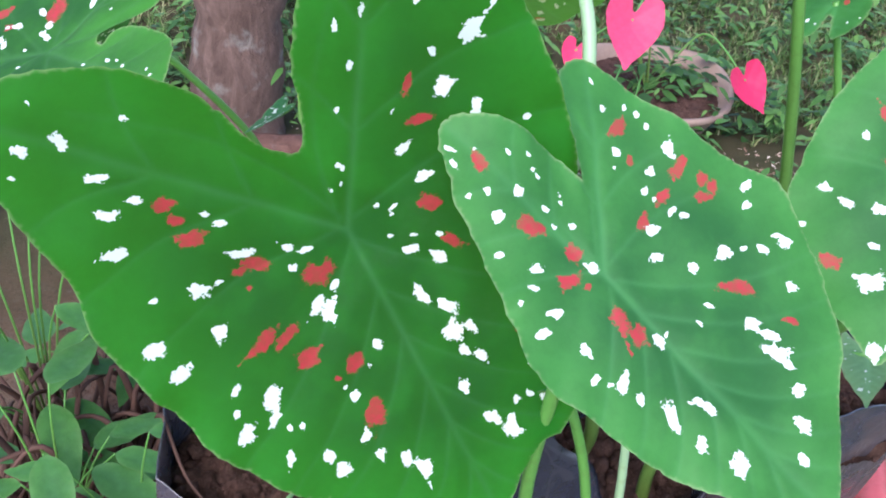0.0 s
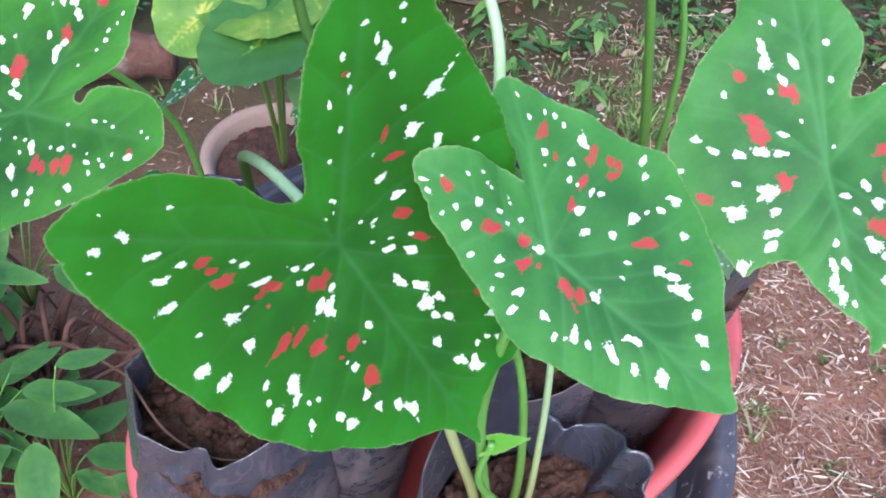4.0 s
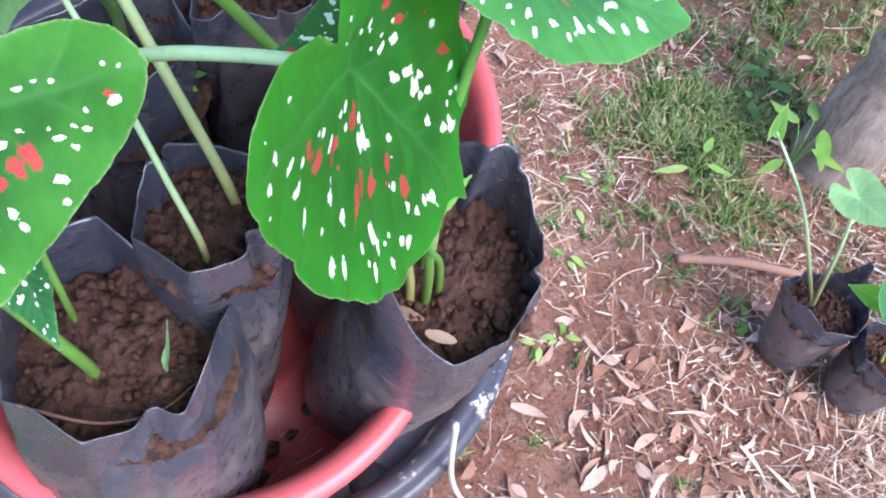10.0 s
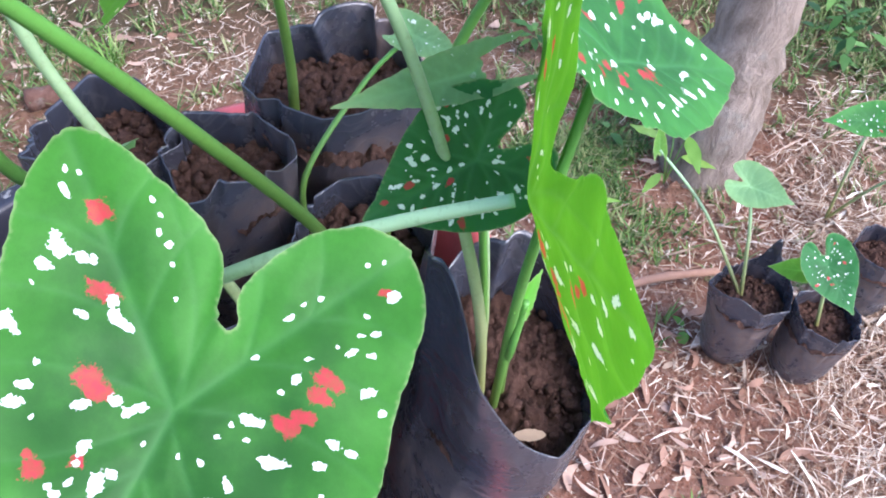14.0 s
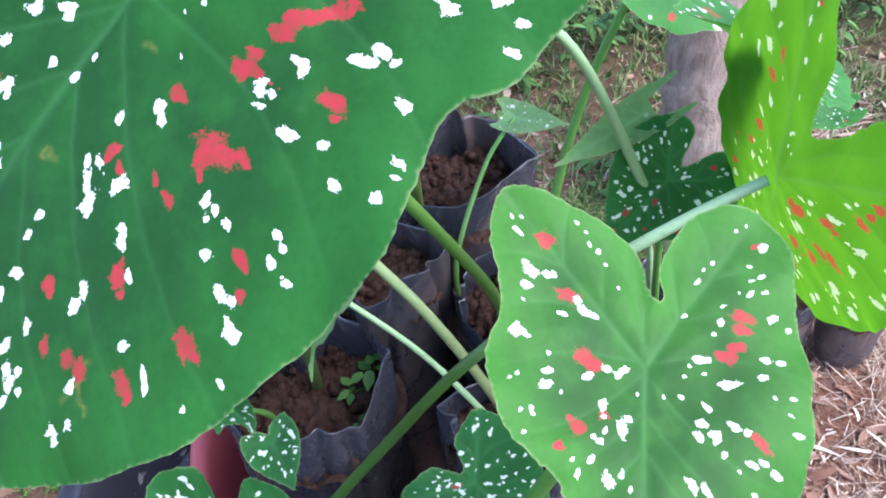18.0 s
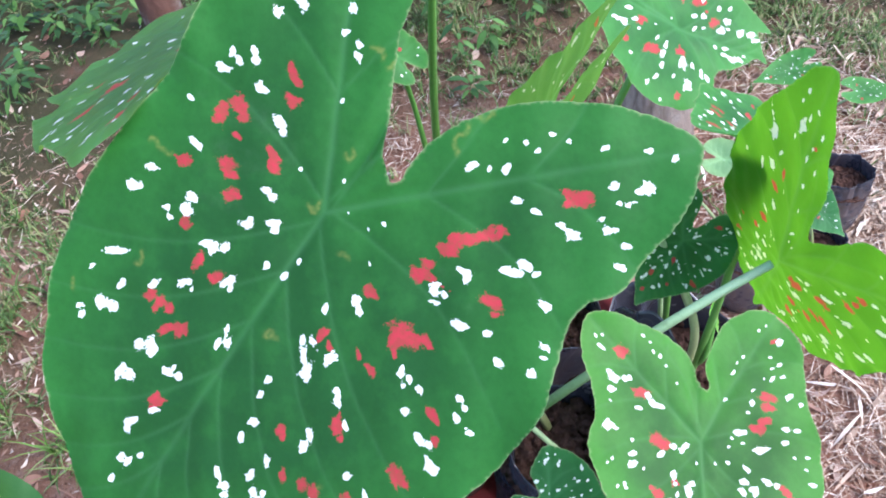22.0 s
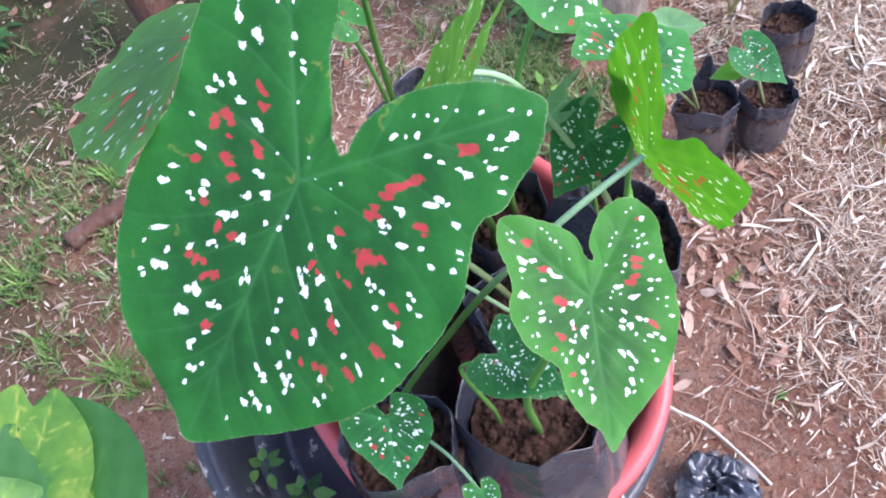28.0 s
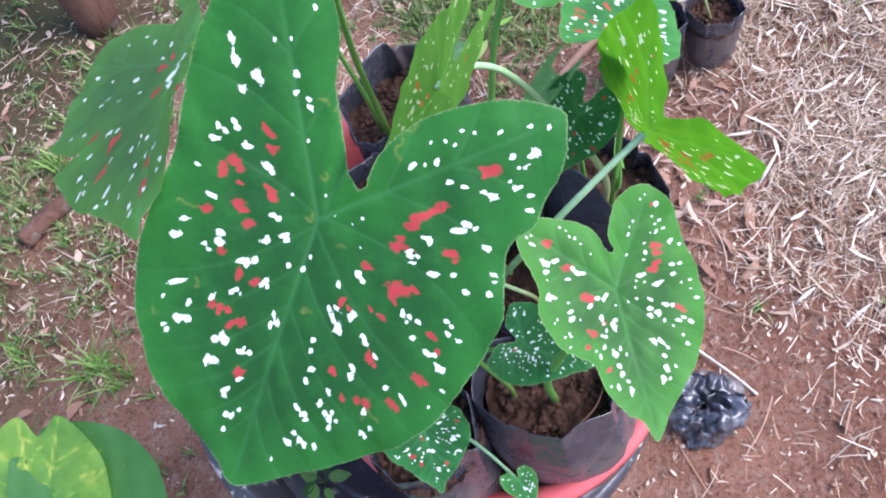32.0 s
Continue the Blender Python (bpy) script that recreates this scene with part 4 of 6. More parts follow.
# outlines and blotches of the five large leaves, in mm from the leaf stalk: x to the tip, y across
SPOTTED_LEAF_AXES = (0.039, 0.426, 0.959), (0.2749, -0.0195, -0.9613), (0.2785, -0.9553, 0.099)
SPOTTED_LEAF_CURL = (0.0035, 0.0676, -0.0247, -0.0151, -0.7468, 0.1491, 0.1985, -0.2599, -0.0421, 0.0708, 0.085)
SPOTTED_LEAF_OUTLINE = [(-27, -5), (-34, -13), (-44, -18), (-51, -22), (-59, -32), (-63, -42), (-65, -51), (-64, -59), (-62, -63), (-53, -64), (-40, -64), (-28, -62), (-19, -61), (-5, -62), (8, -59), (23, -55), (36, -51), (49, -44), (66, -33), (78, -19), (85, -7), (91, 4), (99, 12), (113, 18), (99, 20), (91, 26), (82, 35), (80, 41), (68, 47), (40, 54), (23, 57), (1, 58), (-11, 58), (-29, 55), (-49, 50), (-63, 45), (-73, 41), (-83, 38), (-91, 30), (-92, 25), (-85, 18), (-78, 12), (-68, 7), (-57, 2), (-48, -1), (-37, -2)]
SPOTTED_LEAF_WHITE = [(-74.9, 23.7, 1.2), (-75.7, 33.6, 1.2), (-70.8, 33, 0.8), (-68.6, 25.6, 1.4), (-63, 27, 2.6), (-68.5, 16.3, 1.3), (-61.4, 16.8, 1.1), (-55.6, 16.2, 1.2), (-54.2, 10, 1.3), (-55.9, 27.6, 1.3), (-45, 38, 3.6), (-42.2, 29, 1.2), (-44.1, 11, 1.2), (-34, 5.9, 1.1), (-33, 30, 3.1), (-29.6, 17.3, 0.8), (-25, 36, 2.2), (-19.4, 47.9, 1.1), (-19, 18, 2.1), (-20.1, 2.4, 1), (-18.6, 3.2, 0.8), (-13.4, -0.8, 0.8), (-14.3, 1.8, 0.6), (-10, 21, 2.3), (-4.7, 8.6, 0.8), (-3.8, 12.4, 0.8), (-1.7, 11.4, 0.7), (5.7, 15.4, 1), (4.3, 9.4, 0.8), (7.4, 21.6, 1.2), (10, 14, 2.1), (14, 20, 2.1)]
SPOTTED_LEAF_WHITE += [(23, 13, 2.8), (28, 18, 2.7), (36, 18, 4), (36, 23, 2.2), (43, 20, 2), (46, 24, 2.2), (54, 17, 2.6), (67, 22, 2.7), (72, 27, 3.9), (64, 30, 1.5), (63.4, 34.3, 1.3), (-59, -50.6, 0.6), (-49.4, -36.3, 1), (-51, -56, 1.8), (-49, -49, 1.9), (-46.2, -60, 0.8), (-39, -46, 2.3), (-30.9, -41.2, 1.4), (-30, -48, 2.2), (-20, -50, 2.5), (-20.8, -29.4, 1.1), (-17, -27, 1.6), (-7, -26, 2.6), (-3, -37, 2.8), (-5.6, -47.1, 1), (10, -37, 2.7), (-3, -15, 1.7), (-0.5, -10.9, 1.3), (2.8, -15.9, 1.2), (12, -7, 1.5), (16, -14, 2.4), (19, -11, 3.1)]
SPOTTED_LEAF_WHITE += [(32, -2, 1.6), (36.9, -5.8, 0.7), (6, -52, 3), (15, -49, 2.9), (-2.3, -32.4, 1), (26, -39, 1.6), (34, -32, 3.9), (39, -33, 1.8), (32, -41, 1.6), (39, -41, 3.2), (43.2, -30.6, 0.9), (44.2, -27.6, 0.9), (51, -33, 2.4), (57, -24, 2.2), (63, -22, 2.5), (40.3, -13.8, 0.9), (44, -12, 1.6), (56, -13, 1.9), (63, -11, 1.7), (68, -5, 2.5), (73, -1, 2.9), (54, 38, 2.7), (66, 38, 1.6), (30, 38, 1.8)]
SPOTTED_LEAF_RED = [(-27, -37, 1.9), (-22, -36, 1.9), (-16, -34, 2.2), (-2, -24, 2.3), (-2.2, -27.6, 1.3), (3, -26.9, 0.8), (7, -10, 3.1), (18, -29, 2.8), (19, -23, 2.4), (28, -20, 2.8), (34, -9, 2.1), (50, -8, 3.3), (36.1, -14.7, 0.9), (-36, 22, 1.5), (-26, 23, 1.7), (-3, 21, 2), (10, 24, 2.6), (-62, 16.2, 1), (44, 38, 2.6), (22.1, 36.2, 1)]
POINTED_LEAF_AXES = (0.1, 0.41, 0.96), (0.733, -0.4988, -0.4625), (0.1901, -0.5027, 0.8433)
POINTED_LEAF_CURL = (0.0049, 0.0144, 0.0724, 0.1891, 0.2829, -0.1272, 0.0142, 0.0225, 0.0347, 0.017, -0.028)
POINTED_LEAF_OUTLINE = [(-20, 12), (-32, 18), (-41, 25), (-43, 32), (-41, 37), (-32, 40), (-19, 43), (-10, 46), (2, 47), (14, 51), (23, 49), (33, 45), (41, 40), (49, 34), (57, 24), (65, 14), (73, 2), (78, -5), (66, -12), (52, -19), (43, -23), (34, -26), (20, -28), (4, -30), (-8, -25), (-17, -22), (-28, -18), (-37, -16), (-47, -12), (-51, -8), (-50, -4), (-46, 0), (-37, 6), (-26, 10)]
POINTED_LEAF_WHITE = [(-35.9, 34.1, 0.7), (-25.3, 36.3, 0.9), (-21.7, 37.4, 1.2), (-18, 36.7, 1), (-28.6, 30.3, 1), (-10, 36, 2.1), (-18.6, 24.4, 1.3), (-9.4, 28.4, 1.4), (-16.3, 21.3, 0.8), (-6.9, 23.5, 1.3), (-4, 23.7, 0.8), (1, 24.7, 1.2), (3.9, 25.9, 1.4), (1, 17, 1.7), (10, 45, 1.6), (13.4, 40.7, 1.4), (26, 41, 2.3), (23.4, 34.5, 1.4), (19.7, 30.9, 1), (17, 26, 2.2), (14, 18, 1.7), (22.5, 13.1, 1), (24, 8.3, 1), (35, 33, 1.7), (6, 13, 1.7), (-3, -1, 1.6), (33, 18, 2.6), (38, 19, 1.9), (42, 17, 3.1), (40, 16, 1.7), (46, 17, 1.5), (51, 14, 1.9)]
POINTED_LEAF_WHITE += [(57, 8, 2.1), (62, 2, 1.5), (52, -10, 3), (42, -13, 1.8), (37, -6, 2.3), (33, -14, 2.9), (25, -16, 1.8), (20, -16, 2.2), (17.9, -18.6, 0.8), (14.8, -20.1, 1.4), (9, -17, 1.9), (20, -2, 1.6), (19.8, 0.6, 0.8), (-1, -22, 1.7), (-2, -16, 1.7), (-9.3, -20.6, 0.8), (-9.3, -15.4, 1.3), (-12, -12, 1.6), (-20.5, -16.4, 1.3), (-27, -11, 1.7), (-28, -4, 1.6), (-32.8, -9.5, 0.9), (-35.1, -13.6, 0.8), (-45.6, -10.4, 1.1), (-42.6, -12, 1.2), (-41.7, -6.2, 0.6), (-20.8, -0.9, 1), (-16, -1.5, 0.8), (-13.4, 2.2, 0.8), (-36, -0.9, 0.6), (-32.4, 2.8, 0.6), (-29.3, 1.7, 0.6)]
POINTED_LEAF_WHITE += [(-27.4, 1.8, 0.6), (-21, 4.4, 0.6), (-19.5, 3.5, 0.6), (26.3, 51.1, 1.1), (24.3, 40.5, 1.1)]
POINTED_LEAF_RED = [(-23, 30, 2.2), (-14.5, 26, 1), (-5, 35, 2.2), (1, 37, 1.6), (4.4, 37.9, 1.4), (4, 34, 1.5), (-3, 26, 1.5), (-2, 17, 1.8), (25, 23, 2.9), (39.6, 25.9, 1.2), (9, -6, 2.3), (15, -5, 2.3), (-20, -6, 2.7), (-9, -2, 1.8), (-5, -8, 2.1), (-0.9, -5.3, 0.8), (-39, -7, 1.7)]
SIDE_LEAF_AXES = (0.22, 0.44, 0.955), (0.0333, -0.7076, -0.7058), (-0.5868, -0.5855, 0.5593)
SIDE_LEAF_CURL = (0.0207, 0.1315, -0.0414, -0.0013, -0.0133, 0.0039, 0.0963, 0.0021, 0.0004, 0.0022, -0.0013)
SIDE_LEAF_OUTLINE = [(-25, 9), (-37, 13), (-48, 13), (-78, -5), (-80, -11), (-77, -19), (-69, -22), (-55, -27), (-44, -38), (-35, -43), (-25, -48), (-12, -52), (10, -47), (24, -36), (33, -30), (31, -26), (29, -17), (30, -12), (36, -9), (42, -4), (48, 2), (54, 8), (62, 8), (55, 15), (49, 22), (57, 26), (44, 33), (32, 38), (12, 43), (-5, 44), (-24, 38), (-31, 28), (-25, 16)]
SIDE_LEAF_WHITE = [(-53.5, -17.6, 1.1), (-52.8, -13.1, 1.1), (-45, -18, 2.3), (-39, -17, 2.5), (-39, -8, 2.8), (-30.2, -31.6, 1.5), (-29.4, -15.9, 1.3), (-33, -12, 1.7), (-16, -42, 1.7), (-11, -36, 1.7), (-14, -13, 1.9), (-9, -28, 2.1), (-9, -21, 2.9), (-8, -15, 2.3), (1, -29.4, 1.5), (5, -20, 3.6), (11, -31, 3.8), (12, -18, 1.7), (19, -19, 1.9), (24, -20, 2.3), (30, -30, 2.9), (31, -1, 2.1), (37, -1, 2.9), (42, 1, 2.3), (31, 3, 2.1), (6, 11, 1.9), (8.7, 4.4, 1.5), (14.3, 8, 1.3), (24, 0.6, 1.3), (-8.2, 2.3, 0.8), (-18.1, -7.1, 0.8), (-43.4, 2.8, 1.3)]
SIDE_LEAF_WHITE += [(-31, 3.1, 1.1), (44.8, 4.6, 1.2), (-5.8, -47.9, 1.3), (5, 26, 2.8), (9, 24, 2.2), (28, 19, 2.6), (45, 18, 2.9), (49, 17, 2.2), (18, 30, 2), (3, 32, 1.8), (26, 12, 2.8), (12, 14, 2), (38, 16, 2.7), (20, 23, 1.6), (27, 27, 1.8), (57, 16, 2.5), (-2, 27, 1.6), (14, 33, 1.2), (30, 15, 1.2)]
SIDE_LEAF_RED = [(-19, -22, 3.2), (-15, -21, 3.2), (-28, -10, 2.7), (-36, -26, 1.9), (2, -14, 2.9), (5, -40, 2.3), (-5, 18, 2.6), (-4, 24, 2), (1, 22, 2), (20, 15, 3.1), (13.6, 17.9, 1.1), (9.1, 32.1, 1.3), (-5.1, 32.4, 1.3), (5, 20, 3.4), (10, 22, 1.6), (-6, 34, 2.8), (4, 32, 1.2)]
HEART_LEAF_AXES = (-0.05, 0.481, 0.971), (-0.884, 0.196, -0.4244), (-0.4669, -0.416, 0.7804)
HEART_LEAF_CURL = (-0.0004, 0.1035, 0.2141, 0.0119, -0.4186, 0.0627, 0.1314, 0.0102, 0.0573, 0.0208, 0.0177)
HEART_LEAF_OUTLINE = [(-20, 3), (-20, -1), (-28, -4), (-34, -8), (-38, -16), (-41, -26), (-43, -35), (-42, -44), (-37, -47), (-25, -47), (-16, -44), (-7, -42), (4, -44), (13, -43), (24, -38), (30, -30), (34, -24), (41, -22), (48, -21), (61, -14), (66, -7), (77, -2), (64, 8), (52, 20), (40, 31), (15, 41), (3, 42), (-12, 40), (-23, 38), (-36, 36), (-45, 32), (-51, 26), (-51, 17), (-46, 9), (-37, 3), (-27, 0)]
HEART_LEAF_WHITE = [(-33.5, -41.7, 0.9), (-34.2, -39.1, 0.7), (-30, -40, 1.6), (-35.9, -24, 0.7), (-33.8, -21.3, 0.7), (-30.6, -19.6, 0.7), (-29.3, -16.4, 1.2), (-26, -14.2, 0.7), (-20, -10.3, 0.5), (-19, -35, 3), (-19, -30, 1.8), (-19.9, -27.9, 1.2), (-15, -36, 1.8), (-10.6, -35.9, 0.9), (-14, -21, 1.9), (-12, -19, 1.9), (-11, -17, 1.9), (-9.2, -24.6, 1.4), (-2, -37, 2.3), (-1, -34, 1.6), (2.5, -27.6, 1.1), (7, -27, 1.6), (11, -28, 2.5), (12, -23.4, 0.9), (6, -16, 1.8), (3, -11, 1.6), (4.2, -8.2, 1.4), (2, -6.1, 1.4), (7.9, -2.3, 0.9), (11.2, -37.6, 0.4), (9.9, -35.6, 0.4), (13, -12, 2.1)]
HEART_LEAF_WHITE += [(16.2, -11.9, 1.1), (19.5, -11.3, 1.1), (22.5, -12.8, 1.4), (21.9, -14.4, 1.1), (18, -7, 2.5), (15.3, -5, 1.4), (28, -15, 1.6), (28.6, -19.7, 0.9), (31.9, -18.4, 1.4), (32, -10, 2.5), (29.7, -6.7, 1.4), (32.8, -4.6, 1.1), (38, -10, 1.6), (42, -10, 1.8), (45.8, -8.5, 1.4), (48, -14, 2), (51, -8, 2), (46.9, -17.6, 0.7), (-43.7, 20.3, 0.7), (-45.8, 23.3, 0.7), (-29.7, 25.5, 0.7), (-25.5, 22.5, 0.7), (-33.2, 15.3, 0.7), (-30.7, 12.8, 0.7), (-26.5, 11.4, 1.2), (-34, 24.9, 0.7), (-31.6, 28.3, 1.2), (-25.9, 25.5, 1.5), (-27.1, 29.3, 1.2), (-20.9, 18.4, 1), (-16.2, 17.9, 1.2), (-12.6, 16.3, 1)]
HEART_LEAF_WHITE += [(-20, 32, 1.7), (-17.4, 36.2, 1), (-16.3, 9.1, 0.7), (-40, 28, 2), (-7.9, 29.8, 1.5), (-7.7, 33.7, 1.5), (-3, 29.5, 1.4), (-5, 14, 2.1), (-1.1, 14.8, 1), (-2.5, 10.9, 0.7), (0.6, 9.6, 0.7), (1, 21, 2.4), (2.4, 32, 0.7), (1.8, 36.8, 1), (6.2, 36, 1), (11.1, 38.1, 1.4), (7.4, 4.6, 0.7), (6.4, 8.7, 1.2), (8, 15, 1.7), (13, 14, 1.9), (16, 13, 1.9), (15, 17, 2.4), (12, 22, 2.1), (12.6, 25, 1.4), (19.7, 19.2, 1.4), (23.4, 23.1, 0.9), (21, 26, 1.9), (20.1, 29.1, 1.4), (23, 32, 1.7), (29, 11, 2.8), (30, 15, 2.3), (33.5, 17.3, 1.4)]
HEART_LEAF_WHITE += [(37, 14, 1.6), (28.7, 26.3, 0.9), (33, 27, 1.7), (43, 13, 1.9), (42.9, 17.7, 1.2), (48, 10, 2.5), (48.5, 13, 1.2), (24.3, -32.5, 0.9), (19, -34, 0.7), (19.2, -30.5, 0.7), (17.7, -31.1, 0.7)]
HEART_LEAF_RED = [(-29, -32, 2.3), (-15, -24, 2.1), (1, -17, 2.1), (3, -15, 2.1), (15.6, -11.8, 1.4), (20, -18, 2), (18, -20.8, 0.9), (26, -23.4, 1.3), (38.8, -16, 1.3), (-19, 24, 2.2), (-15, 24, 1.9), (-10, 23, 1.9), (-7, 21, 1.9), (15, 29, 1.9), (-40.1, 26.7, 1.2)]
BROAD_LEAF_AXES = (-0.008, 0.602, 1.067), (-0.384, 0.7223, -0.5752), (-0.661, 0.2199, 0.7174)
BROAD_LEAF_CURL = (-0.0003, 0.0261, -0.015, -0.9216, 0.4515, 0.1045, 0.0839, 0.186, -0.552, 0.2251, 0.026)
BROAD_LEAF_OUTLINE = [(-22, 10), (-28, 3), (-38, -4), (-49, -11), (-59, -17), (-80, -25), (-95, -38), (-108, -54), (-113, -64), (-108, -74), (-92, -79), (-58, -78), (-35, -76), (-13, -71), (7, -70), (33, -70), (51, -69), (71, -64), (86, -56), (106, -44), (119, -30), (131, -12), (139, 5), (147, 19), (123, 44), (105, 61), (86, 76), (71, 84), (56, 90), (41, 92), (24, 94), (9, 94), (-3, 93), (-15, 87), (-25, 82), (-34, 81), (-44, 86), (-57, 85), (-69, 85), (-78, 83), (-86, 79), (-91, 76), (-92, 71), (-90, 62), (-86, 51), (-78, 39), (-71, 30), (-62, 22), (-51, 16), (-39, 12), (-30, 12), (-25, 13)]
BROAD_LEAF_WHITE = [(-20, -56, 1.7), (-19, -52, 1.9), (-14, -55, 2.4), (-24.6, -49.9, 1.5), (-23, -48, 1.7), (-17, -41, 2.5), (-47.5, -24.8, 1.4), (-45, -23, 1.6), (0.9, -57.9, 1.3), (-13, -30, 2.5), (-11, -27, 1.9), (10.7, -48.6, 1.3), (11, -46, 1.9), (27, -54, 2), (36, -55, 2.5), (-31, -17.9, 1), (-5.3, -14.9, 1), (-12, -1.4, 1), (-5.2, 6, 0.6), (7, -19, 1.7), (7, -16, 1.9), (26, -37, 2), (30, -36, 2.2), (34, -42, 1.5), (36, -39, 1.5), (20, -17, 2.5), (17.7, -17.3, 1.1), (14, -11, 2.1), (15, -9, 1.7), (34, -24, 2.2), (34, -21, 2.6), (31, -18, 2.1)]
BROAD_LEAF_WHITE += [(58, -48, 2.5), (56, -45, 1.8), (67.3, -50.2, 1.1), (65, -38, 2), (75, -40, 2.8), (73, -36, 2.5), (81.4, -45.4, 1.4), (83, -43.2, 1.4), (57, -29, 2), (50, -22, 1.8), (48, -20, 1.7), (49.2, -18, 0.9), (39, -10, 2.1), (40, -8, 1.7), (25.4, -3.1, 1.3), (24, 3.4, 1.5), (17.5, 4, 1.2), (1.6, 22.7, 0.6), (51, 0, 1.5), (57, 1, 1.9), (54, 3, 1.9), (76, -20, 2.7), (73, -17, 2.7), (75, -15, 2), (89, -20, 2.3), (88, -17, 3), (77, -7, 2.4), (75, -3, 2), (73.8, -6, 1.3), (22, 21, 1.8), (13, 27, 1.8), (15, 30, 2)]
BROAD_LEAF_WHITE += [(35, 22, 1.9), (38, 25, 2.5), (42, 29, 2.5), (42, 31, 1.9), (33, 25, 1.6), (33, 33, 2.2), (53, 22, 1.9), (58.3, 23.1, 1.5), (39, 42, 1.8), (41, 44, 1.6), (90, -2, 1.8), (101, -6, 2.8), (98, -5, 1.8), (112, -1, 2.1), (111, 2, 2.1), (106, 4, 1.6), (120, 1, 1.6), (67, 27, 1.9), (74, 27, 1.9), (73, 39, 1.9), (56, 44, 2.1), (60, 45, 1.9), (45, 51, 1.6), (89, 29, 1.8), (91, 33, 2), (93, 35, 1.5), (81, 38, 2.2), (84, 42, 1.9), (86, 45, 1.9), (91, 47, 1.7), (82, 45, 1.5), (85.1, 48.3, 1.3)]
BROAD_LEAF_WHITE += [(110, 32, 2.7), (103, 33, 2), (105, 37, 2.2), (106, 40, 1.8), (104, 45, 1.8), (122.8, 28.7, 1.2), (84, 62, 1.9), (85.2, 64, 1.3), (79, 64, 1.9), (73, 58, 1.9), (56, 62, 1.6), (56, 70, 1.6), (57.6, 72.5, 1.4), (-6, 44, 1.8), (-8, 43, 1.6), (-3.9, 46.6, 1.4), (-7.8, 47.4, 1.4), (-17, 47, 2.1), (-16, 49, 1.5), (-26, 56, 1.7), (-27, 59, 2.1), (-31, 59, 1.7), (-31, 61, 1.7), (-31.3, 64.1, 1.3), (-26, 72, 2.1), (-4, 57, 2.3), (-5, 58, 1.5), (-8, 65, 1.5), (-4, 73, 1.7), (-17, 81, 1.7), (-14.6, 82.4, 1.1), (-9, 83, 2.1)]
BROAD_LEAF_WHITE += [(12, 72, 1.5), (13, 75, 1.5), (17, 75, 1.6), (17.4, 81, 1.4), (19, 53, 2), (19.1, 56.3, 1.4), (21.7, 56.3, 1), (19, 61, 1.6), (27, 62, 1.6), (30, 71, 1.8), (29.2, 74.3, 1.4), (34, 79, 2.4), (33, 81, 1.6), (43.2, 85.4, 1.2), (53.3, 83.3, 1), (-43, 27, 1.6), (-41.1, 27.2, 1.2), (-45.3, 32, 1), (-48, 36, 1.6), (-49.8, 35.4, 1.2), (-55.2, 29.9, 1), (-58.6, 34.9, 1.2), (-59.1, 39.5, 1.4), (-65.6, 39.3, 1), (-67.3, 44.6, 1), (-72.5, 54.1, 1.3), (-80.2, 64.1, 1.3), (-83.7, 71.5, 1.3), (-66, 64, 1.5), (-71, 71, 2.7), (-63, 68.2, 1), (-64.3, 70.8, 1)]
BROAD_LEAF_WHITE += [(-65.9, 71.3, 0.8), (-44, 45, 1.7), (-45, 51, 1.5), (-56.4, 67.7, 1.1), (-47, 60, 1.5), (-47, 63, 1.5), (-47, 65, 2.3), (-55, 71, 1.9), (-56.5, 72.5, 1.1), (-55, 78, 1.7), (-49, 81, 1.7), (-10.8, 17.8, 1), (-6, 14.8, 0.6), (-57, -64, 2.3), (-50, -60, 3.1), (-47, -49, 3.3), (-39, -52, 2.1), (-55, -34, 1.8), (-48, -31, 1.5), (-64.7, -48.3, 1.3), (-67.9, -41.8, 1), (-91, -63, 2.9), (-82, -64, 2.2), (-84, -38, 1.2), (-87, -46, 1.2), (-92, -55, 1.2)]
BROAD_LEAF_RED = [(-28, -37, 1.7), (-26, -34, 2.3), (-21, -31, 2.3), (-20, -30, 1.7), (-1, -46, 2.4), (-4, -47, 1.7), (-7, -43, 3), (-6, -40, 1.9), (0.1, -38.1, 1.3), (-3, -25, 1.7), (0, -23, 1.9), (18, -47, 2.4), (10, -35, 2.8), (11, -32, 2.1), (16, -27, 2.3), (34, -34, 2), (41, -22, 2.2), (40, -14, 1.9), (61, -28, 2), (61, -24, 2.2), (60, -20, 1.8), (66, -16, 2.4), (63, -13, 2.6), (61, -11, 1.8), (29, 26, 1.8), (30.1, 29.9, 1.2), (8, 29, 2), (-7, 38, 2.6), (-11, 37, 2), (-18, 38, 2), (-21, 39, 2.9), (-23, 38, 1.8)]
